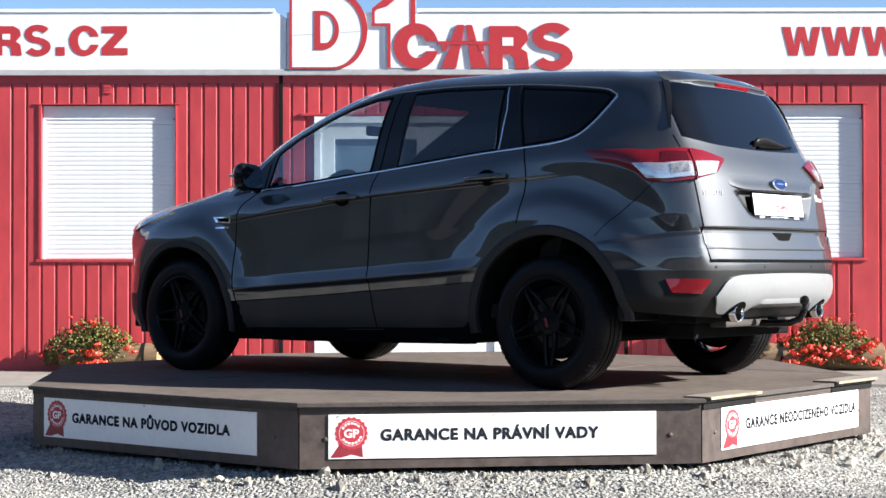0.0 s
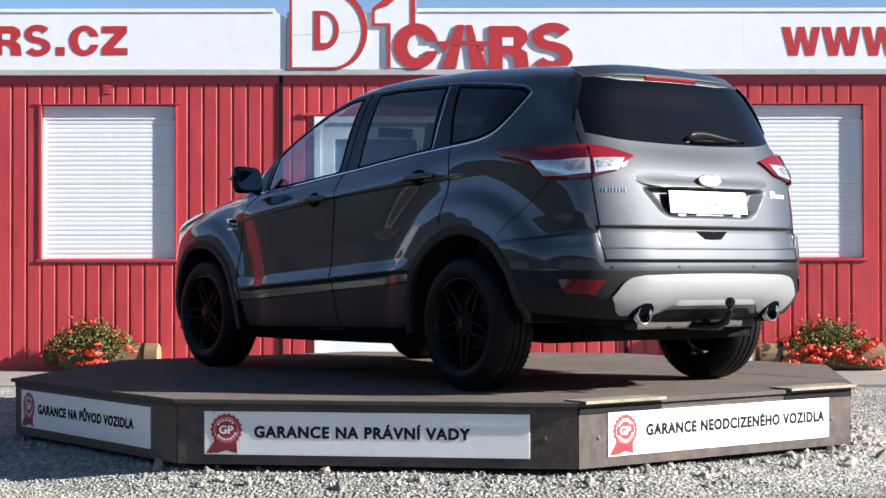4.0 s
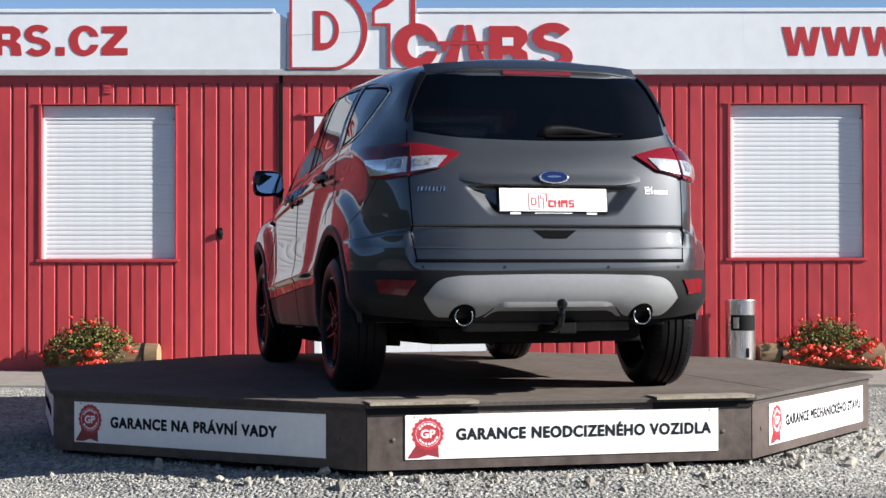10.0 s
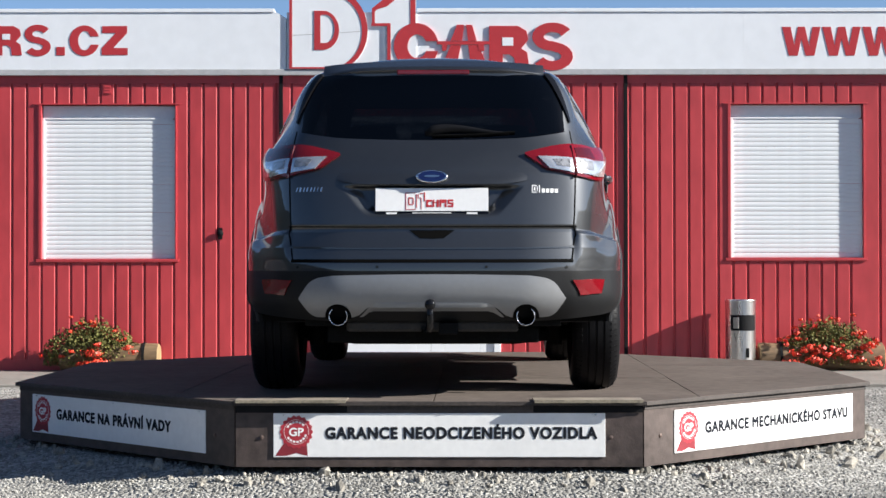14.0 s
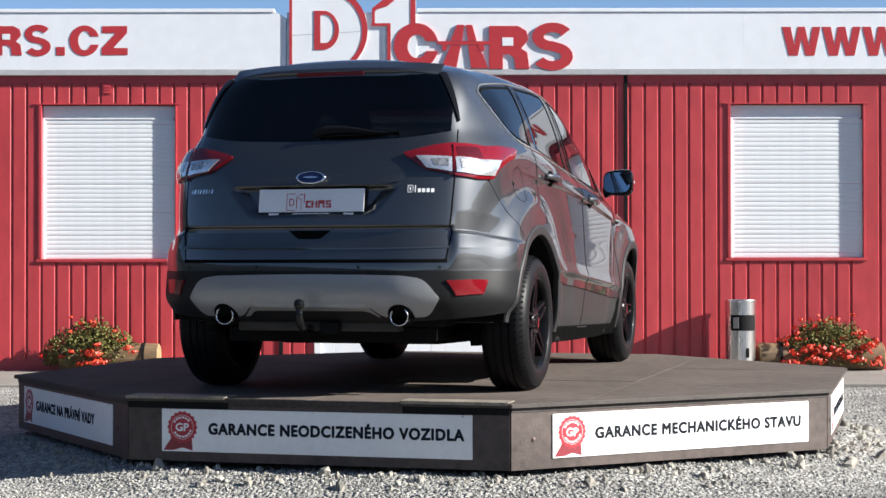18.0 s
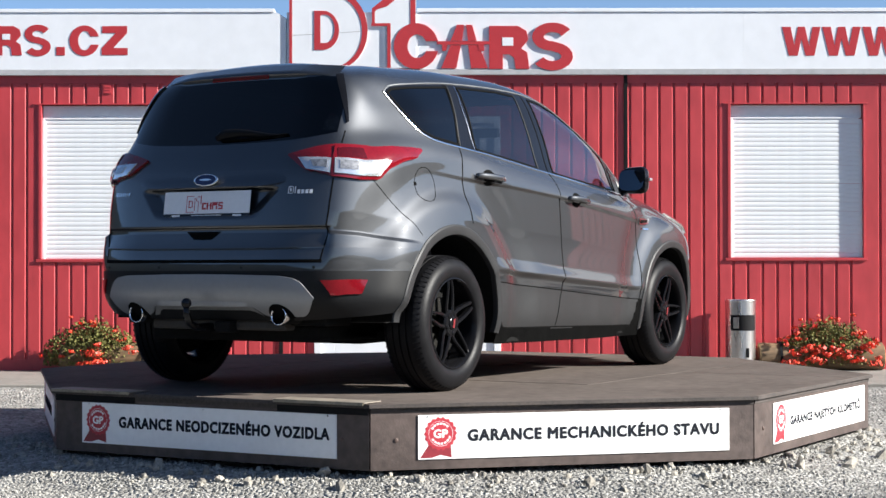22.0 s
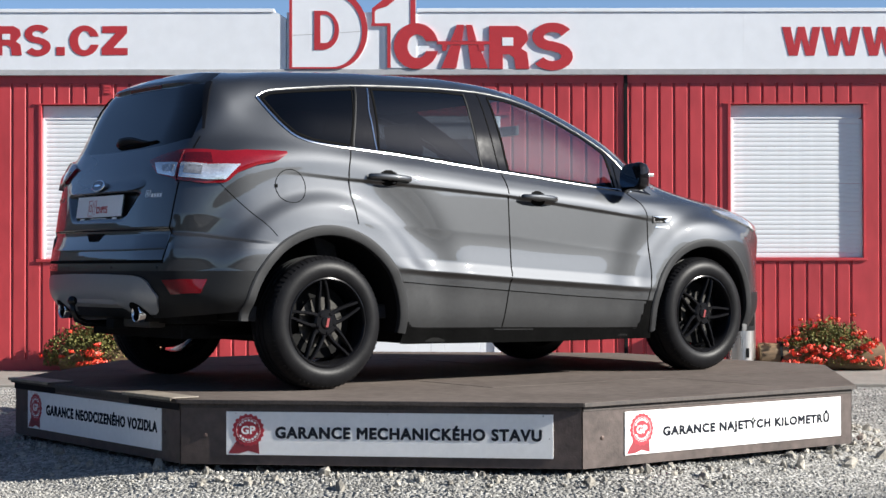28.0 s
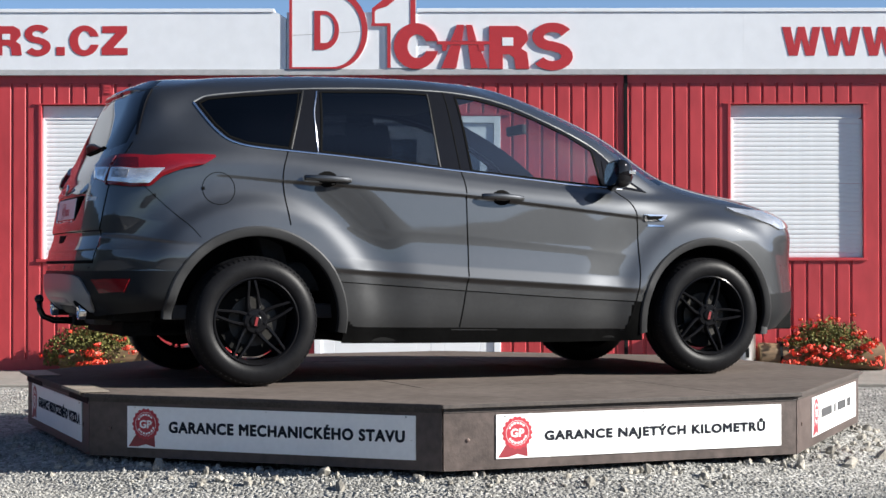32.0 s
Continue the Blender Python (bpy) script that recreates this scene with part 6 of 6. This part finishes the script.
    for k in range(41):
        y = 0.53 - 1.06 * k / 40
        a, na = TREE.ray_cast((-5, y, 1.5 + 0.0), (1, 0, 0))[:2]
        e = math.sin(math.pi / 2 * min(1.0, max(0.0, 0.53 - abs(y)) / 0.24))
        j = int(np.argmin(abs(GRID[ROW["edge"], :COL[3], 1] - abs(y))))
        r1, r0, r2 = GRID[ROW["edge"] + 10, j], GRID[ROW["edge"] - 1, j], GRID[ROW["edge"] - 7, j]
        ring = [Vector((r1[0], y, r1[2] + .003)), Vector((r0[0] - .004 * e, y, r0[2] + .004 + .010 * e)), Vector((r0[0] - .026 * e, y, r0[2] + .004 * e)), Vector((r0[0] - .030 * e, y, r0[2] - .006 * e)), Vector((r0[0] - .024 * e, y, r0[2] - .014 * e)), Vector((r2[0] - .002, y, r2[2]))]
        rows.append([bm.verts.new(v) for v in ring])
    for a, b in zip(rows, rows[1:]):
        for k in range(5):
            bm.faces.new((a[k], a[k + 1], b[k + 1], b[k]))
    ob = part("roof_spoiler", bm, M_PAINT, car, "body-coloured lip spoiler above the rear window", smooth=True)
    ob.data.set_sharp_from_angle(angle=radians(55))
    x0 = GRID[ROW["edge"] - 1, 0, 0] - .030
    z0 = GRID[ROW["edge"] - 1, 0, 2]
    part("high_brake_lamp", box_bm(x0 + .001, x0 + .03, -.172, .172, z0 - .030, z0 - .008, .004), M_REDLENS, car, "red high-level brake lamp")
    bm = bmesh.new()
    rows = []
    for k in range(13):
        u = k / 12
        y = 0.035 - 0.395 * u
        p, nn = rr(y, 1.236 + 0.030 * math.sin(math.pi * min(1, u * 1.15)) * (1 - u))
        wd, ht = 0.004 + 0.022 * (1 - u) ** 0.8 * min(1, (u + 0.03) * 9), 0.010 + 0.022 * (1 - u) * min(1, (u + 0.05) * 7)
        rows.append([bm.verts.new(p + nn * o + Vector((0, 0, dz))) for o, dz in ((0.002, -wd * 1.2), (ht * 0.7, -wd * 0.8), (ht, 0.0), (ht * 0.8, wd * 0.8), (0.004, wd))])
    for a, b in zip(rows, rows[1:]):
        for k in range(4):
            bm.faces.new((a[k], a[k + 1], b[k + 1], b[k]))
    bm.faces.new(rows[0][::-1]), bm.faces.new(rows[-1])
    arm = part("wiper_arm", bm, M_WIPER, car, "black covered rear wiper arm", smooth=True)
    ribbon("wiper_blade", [(.0, 1.222), (-.18, 1.226), (-.385, 1.240)], rr, 0.010, 0.014, M_SEAM, parent=arm)
    # exhausts, tow bar
    for s in (1, -1):
        y = .432 * s
        p, nn = rr(y, .43)
        # Flat black patch painting the shade in the panel's exhaust opening.
        arc = [(y + .060 * math.cos(t), .398 + .052 * math.sin(t)) for t in [math.pi * k / 12 for k in range(13)]]
        patch("exhaust_cutout", arc, [(y + .060, .386), (y - .060, .386)], rr, M_SEAM, n=18, m=4, off=0.0168, sink=0.0)
        bm = bmesh.new()
        lathe(bm, [(.036, -.04), (.037, -.005), (.040, .005), (.043, .006), (.0445, .0), (.0445, -.030)], 28, lambda a, b, hh: (-2.160 - hh, y + a, .386 + b), closed=True)
        pipe = part("exhaust_tip", bm, M_CHROME, car, "bright round exhaust tip", smooth=True)
        bm = bmesh.new()
        lathe(bm, [(.043, -.25), (.043, -.028), (.036, -.028), (.036, -.25)], 24, lambda a, b, hh: (-2.160 - hh, y + a, .386 + b), closed=True)
        part("pipe_body", bm, M_UNDER, pipe)
        bm = bmesh.new()
        lathe(bm, [(.034, 0), (.033, .01)], 20, lambda a, b, hh: (-2.06 - hh, y + a, .386 + b))
        part("pipe_inside", bm, M_UNDER, pipe)
    tube("tow_arm", [(-1.95, 0.05, .325), (-2.12, 0.03, .325), (-2.22, .012, .328), (-2.275, .006, .350), (-2.295, .005, .39), (-2.298, .005, .425)], [.022, .020, .018, .017, .016, .014], M_GLOSSBLK, label="black swan-neck tow bar")
    bm = bmesh.new()
    bmesh.ops.create_uvsphere(bm, u_segments=18, v_segments=12, radius=.025, matrix=pose(-2.298, .005, .443))
    part("tow_ball", bm, M_GLOSSBLK, car, smooth=True)
    part("tow_beam", box_bm(-2.075, -1.98, -.40, .40, .312, .360, .012), mat("rusty_beam_steel", (.03, .025, .02), .7, .0, vary=.35, scale=9), car, "dull brown steel cross beam under the bumper")
    part("tow_socket", box_bm(-2.13, -2.05, -.12, -.03, .30, .355, .008), M_UNDER, car)
    # under the car
    for nm, bx in (("underbody", (-1.95, 1.95, -.50, .50, .255, .33)), ("floor_pan", (-.82, .82, -.84, .84, .215, .30)), ("rear_apron", (-2.02, -1.80, -.60, .60, .335, .42)), ("front_apron", (1.75, 2.05, -.6, .6, .24, .40))):
        part(nm, box_bm(*bx, .01), M_UNDER, car)
    bm = bmesh.new()
    lathe(bm, [(.10, -.45), (.11, -.40), (.11, .40), (.10, .45)], 18, lambda a, b, hh: (-1.78 + a * 1.3, hh, .345 + b * .75))
    part("silencer", bm, mat("dull_exhaust_steel", (.10, .085, .07), .55, .7, vary=.3, scale=8), car, "dull steel rear silencer", smooth=True)
    tube("rear_axle", [(-1.34, -.70, .29), (-1.42, -.4, .26), (-1.42, .4, .26), (-1.34, .70, .29)], .035, M_UNDER)
    for s in (1, -1):
        tube("spring_strut", [(-1.40, .60 * s, .22), (-1.38, .58 * s, .60)], .035, M_UNDER)
        tube("front_strut", [(1.33, .60 * s, .24), (1.33, .55 * s, .62)], .04, M_UNDER)
        tube("trailing_arm", [(-1.35, .62 * s, .27), (-.85, .55 * s, .25)], .03, M_UNDER)
    # nose
    nz = lambda y, z: (lambda p, n: (p, outward(p, n)))(*TREE.ray_cast((5, y, z), (-1, 0, 0))[:2])
    g = patch("grille", [(.50, .60), (0, .62), (-.50, .60)], [(.42, .40), (0, .39), (-.42, .40)], nz, M_GLOSSBLK, n=20, m=6, off=0.006, label="gloss black lower grille")
    for z in (.45, .50, .55):
        ribbon("grille_bar", [(.44, z), (0, z), (-.44, z)], nz, 0.014, 0.014, M_PLASTIC, parent=g)
    g = patch("upper_grille", [(.46, .80), (0, .82), (-.46, .80)], [(.50, .70), (0, .70), (-.50, .70)], nz, M_GLOSSBLK, n=20, m=4, off=0.006, label="gloss black upper grille with chrome bar")
    ribbon("chrome_bar", [(.48, .755), (0, .762), (-.48, .755)], nz, 0.03, 0.016, M_CHROME, parent=g)


build_rear()


# ---- door mirrors
def build_mirror(s):
    bm = bmesh.new()
    rows = []
    prof = [(-.020, .62), (-.012, .92), (.010, 1.0), (.045, .92), (.075, .70), (.095, .35)]
    c = Vector((.70, .932 * s, 1.125))
    for dx, k in prof:
        ring = []
        for q in range(24):
            a = 2 * math.pi * q / 24
            ca, sa = math.cos(a), math.sin(a)
            e = 0.55
            yy = math.copysign(abs(ca) ** e, ca) * .096 * k
            zz = math.copysign(abs(sa) ** e, sa) * .080 * k * (1.0 + 0.12 * ca)
            ring.append(bm.verts.new(c + Vector((dx - 0.18 * abs(yy) * (1 if ca > 0 else 0.2), s * yy, zz))))
        rows.append(ring)
    for a, b in zip(rows, rows[1:]):
        for q in range(24):
            bm.faces.new((a[q], a[(q + 1) % 24], b[(q + 1) % 24], b[q]))
    bm.faces.new(rows[-1])
    bm.faces.new(rows[0][::-1])
    mr = part("door_mirror", bm, M_GLOSSBLK, car, "gloss dark door mirror", smooth=True)
    mr.data.set_sharp_from_angle(angle=radians(60))
    bm = prism(bmesh.new(), [(math.copysign(abs(math.cos(q)) ** .6, math.cos(q)) * .080, math.copysign(abs(math.sin(q)) ** .6, math.sin(q)) * .062) for q in [2 * math.pi * k / 28 for k in range(28)]], lambda a, b, d: (c.x - .026 - d + b * .12, c.y - s * .004 + a, c.z + b), 0, .002)
    part("mirror_glass", bm, mat("mirror_glass", (.34, .42, .50), .02, 1.0, vary=0.0), mr, "mirror glass")
    tube("mirror_foot", [(.72, .84 * s, 1.065), (.72, .88 * s, 1.075), (.725, .90 * s, 1.10)], [.035, .028, .03], M_GLOSSBLK, mr)
    bm = bmesh.new()
    add_box(bm, .735, .775, min(.955 * s, 1.022 * s), max(.955 * s, 1.022 * s), 1.122, 1.140, .004)
    part("turn_lamp", bm, M_CLEARLENS, mr)


build_mirror(1)
build_mirror(-1)


# ---- wheels
def build_wheel(hx, s, yo, spin):
    """One wheel: the axle along y, the outer face at yo."""
    w = empty("wheel")
    w.parent = car
    w.location = (hx, s * yo, 0.335)
    w.rotation_euler = (0, 0, 0)
    fn = lambda a, b, h: (a, -s * h, b)
    bm = bmesh.new()
    seg = 72
    prof = [(.222, .018), (.232, .006), (.262, -.004), (.296, .002), (.318, .020), (.330, .038), (.3345, .055), (.336, .075), (.328, .077), (.328, .084), (.336, .086), (.3365, .112), (.328, .114), (.328, .122), (.3365, .124),
            (.336, .150), (.328, .152), (.328, .159), (.335, .161), (.333, .182), (.325, .205), (.30, .226), (.25, .232), (.222, .215)]
    lathe(bm, prof, seg, fn, closed=True)
    ty = part("tyre", bm, M_TYRE, w, "black road tyre with tread grooves")
    ty.data.shade_smooth()
    ty.data.set_sharp_from_angle(angle=radians(35))
    bm = bmesh.new()
    for k in range(72):
        a = 2 * math.pi * k / 72
        ca, sa = math.cos(a), math.sin(a)
        ta = Vector((-sa, 0, ca))
        for r0, r1, h0, h1 in ((.3175, .334, .016, .046), (.334, .3175, .186, .216)):
            p0, p1 = Vector((ca * r0, -s * h0, sa * r0)), Vector((ca * r1, -s * h1, sa * r1))
            nrm = (p1 - p0).cross(ta).normalized() * 0.0
            up = Vector((ca, 0, sa)) * 0.0012 + Vector((0, s * .0012 if h0 < .1 else -s * .0012, 0))
            q = [p0 - ta * .004, p1 - ta * .004, p1 + ta * .004, p0 + ta * .004]
            vs = [bm.verts.new(v + up) for v in q] + [bm.verts.new(v - up) for v in q]
            bm.faces.new(vs[:4])
            for i in range(4):
                bm.faces.new((vs[i], vs[i + 4], vs[(i + 1) % 4 + 4], vs[(i + 1) % 4]))
    tagged(part("tread", bm, M_TYRE, ty), kind="stuff")
    # rim barrel and lip
    bm = bmesh.new()
    lathe(bm, [(.224, .014), (.226, .008), (.220, .006), (.214, .012), (.208, .030), (.200, .060), (.196, .12), (.205, .20), (.222, .215)], 60, fn, closed=True)
    rim = part("rim", bm, M_RIM, w, "gloss black five double-spoke alloy rim")
    rim.data.shade_smooth()
    rim.data.set_sharp_from_angle(angle=radians(40))
    bm = bmesh.new()
    lathe(bm, [(.068, .060), (.066, .030), (.058, .022), (.034, .020), (.032, .016), (.026, .013), (.002, .012)], 30, fn)
    part("hub", bm, M_RIM, w, smooth=False)
    part("hub_cap", prism(bmesh.new(), [(-.012, -.022), (.002, -.022), (.012, .022), (-.002, .022)], lambda a, b, d: (a, s * d, b), -.0115, -.009), M_CALIPER, w, "red mark on the hub cap")
    bm0 = None
    for k in range(5):
        for side in (-1, 1):
            bm = bmesh.new()
            path = [(.036, .021 * side, .026), (.080, .029 * side, .026), (.130, .026 * side, .020), (.180, .019 * side, .015), (.213, .0145 * side, .017)]
            hw = [.014, .0095, .0085, .0080, .0090]
            rows = []
            for (r, o, d), q in zip(path, hw):
                rows.append([bm.verts.new((r, -s * dd, o + oo)) for oo, dd in ((-q, d + .030), (-q, d + .006), (-q * .45, d), (q * .45, d), (q, d + .006), (q, d + .030))])
            for a, b in zip(rows, rows[1:]):
                for i in range(6):
                    bm.faces.new((a[i], a[(i + 1) % 6], b[(i + 1) % 6], b[i]))
            bm.faces.new(rows[0]), bm.faces.new(rows[-1][::-1])
            bmesh.ops.transform(bm, matrix=Matrix.Rotation(radians(spin + 72 * k), 4, "Y"), verts=bm.verts)
            part("spoke", bm, M_RIM, w)
        bm = bmesh.new()
        a = radians(spin + 36 + 72 * k)
        lathe(bm, [(.010, .034), (.010, .020), (.006, .017)], 8, lambda u, v, h, a=a: (.048 * math.cos(a) + u, -s * h, -.048 * math.sin(a) + v))
        part("wheel_bolt", bm, M_RIM, w)
    bm = bmesh.new()
    lathe(bm, [(.128, .080), (.128, .100), (.06, .100)], 40, fn)
    part("brake_disc", bm, M_DISC, w, "grey steel brake disc")
    bm = bmesh.new()
    lathe(bm, [(.185, .110), (.185, .125), (.05, .130)], 40, fn)
    part("dust_shield", bm, M_UNDER, w)
    return w


WHEELS = [build_wheel(-1.342, 1, .908, 20), build_wheel(-1.342, -1, .908, 48), build_wheel(1.325, 1, .885, 5), build_wheel(1.325, -1, .885, 70)]
for hx, y, a0 in ((-1.342, .82, 200), (1.325, .80, 200)):
    for s in (1, -1):
        bm = bmesh.new()
        q = [(r * math.cos(radians(a0 + d)), r * math.sin(radians(a0 + d))) for r, ds in ((.178, range(0, 91, 15)), (.10, range(90, -1, -15))) for d in ds]
        prism(bm, [(hx + a, .335 + b) for a, b in q], lambda a, b, d, s=s: (a, s * d, b), y - .05, y + .005)
        part("brake_caliper", bm, M_UNDER, car, "dark brake caliper")


# ---- cabin
def cushion(bm, x0, x1, y0, y1, z0, z1, lean=0.0, bev=0.04):
    n0 = len(bm.verts)
    add_box(bm, x0, x1, y0, y1, z0, z1, bev)
    if lean:
        bm.verts.ensure_lookup_table()
        for v in bm.verts[n0:]:
            v.co.x -= (v.co.z - z0) * lean


def build_cabin():
    part("cabin_floor", box_bm(-1.75, 1.1, -.76, .76, .345, .42, .01), M_CABIN, car)
    bm = bmesh.new()
    for s in (1, -1):
        add_box(bm, -.85, .85, min(s * .76, s * .80), max(s * .76, s * .80), .40, 1.06, .01)
        add_box(bm, -1.85, -.86, min(s * .72, s * .76), max(s * .72, s * .76), .86, 1.06, .01)
    part("door_lining", bm, M_CABIN, car)
    part("luggage_cover", box_bm(-1.98, -1.25, -.72, .72, 1.02, 1.05, .01), M_CABIN, car)
    part("dashboard", box_bm(.72, 1.22, -.74, .74, .72, 1.045, .05), M_CABIN, car, smooth=False)
    for y in (.37, -.37):
        bm = bmesh.new()
        cushion(bm, -.32, .22, y - .25, y + .25, .50, .66, 0, .05)
        cushion(bm, -.40, -.26, y - .24, y + .24, .62, 1.20, .30, .05)
        cushion(bm, -.53, -.44, y - .13, y + .13, 1.22, 1.40, .20, .035)
        part("front_seat", bm, M_SEAT, car, "dark fabric front seat")
    bm = bmesh.new()
    cushion(bm, -1.15, -.62, -.64, .64, .48, .64, 0, .05)
    cushion(bm, -1.22, -1.08, -.64, .64, .60, 1.13, .28, .05)
    part("rear_bench", bm, M_SEAT, car, "dark fabric rear bench")
    for y in (.42, 0, -.42):
        part("headrest", box_bm(-1.42, -1.34, y - .13, y + .13, 1.13, 1.29, .03), M_SEAT, car)
    bm = bmesh.new()
    R, r, seg = .185, .016, 30
    rings = [[bm.verts.new(((R + r * math.cos(b)) * math.cos(a), (R + r * math.cos(b)) * math.sin(a), r * math.sin(b))) for b in [2 * math.pi * q / 8 for q in range(8)]] for a in [2 * math.pi * k / seg for k in range(seg)]]
    for k in range(seg):
        for q in range(8):
            bm.faces.new((rings[k][q], rings[(k + 1) % seg][q], rings[(k + 1) % seg][(q + 1) % 8], rings[k][(q + 1) % 8]))
    add_box(bm, -.18, .18, -.03, .03, -.012, .012)
    bmesh.ops.transform(bm, matrix=pose(.52, .37, 1.0, 0, 68, 0), verts=bm.verts)
    part("steering_wheel", bm, M_CABIN, car)
    part("rear_view_mirror", box_bm(.50, .53, -.12, .12, 1.40, 1.46, .012), M_CABIN, car)
    part("headlining", box_bm(-1.6, .05, -.52, .52, 1.545, 1.56, .004), mat("pale_headlining", (.42, .42, .41), .9, vary=.1, scale=20), car)


build_cabin()


# ---------------------------------------------------------------- what moves
TURN = ((0, 0.0), (1, 3.95), (2, 7.68), (3, 11.33), (4, 15.05), (5, 18.8), (6, 22.65), (7, 26.43), (8, 30.12), (9, 33.98), (10, 37.58),
        (11, 41.15), (12, 45.0), (13, 48.78), (14, 52.47), (15, 56.2), (16, 60.0), (17, 63.7), (18, 67.4), (19, 71.1), (20, 74.82),
        (21, 78.5), (22, 82.24), (23, 85.97), (24, 89.66), (25, 93.37), (26, 97.08), (27, 100.83), (28, 104.6), (29, 108.4), (30, 112.13),
        (31, 115.83), (32, 119.54))


def motions():
    walk(stage, [(t, pose(0, 0, STAGE_Z, 0, 0, -a)) for t, a in TURN])
    walk(car, [(t, pose(0, 0, STAGE_Z, 0, 0, -a) @ CAR_ON_STAGE) for t, a in TURN])


motions()
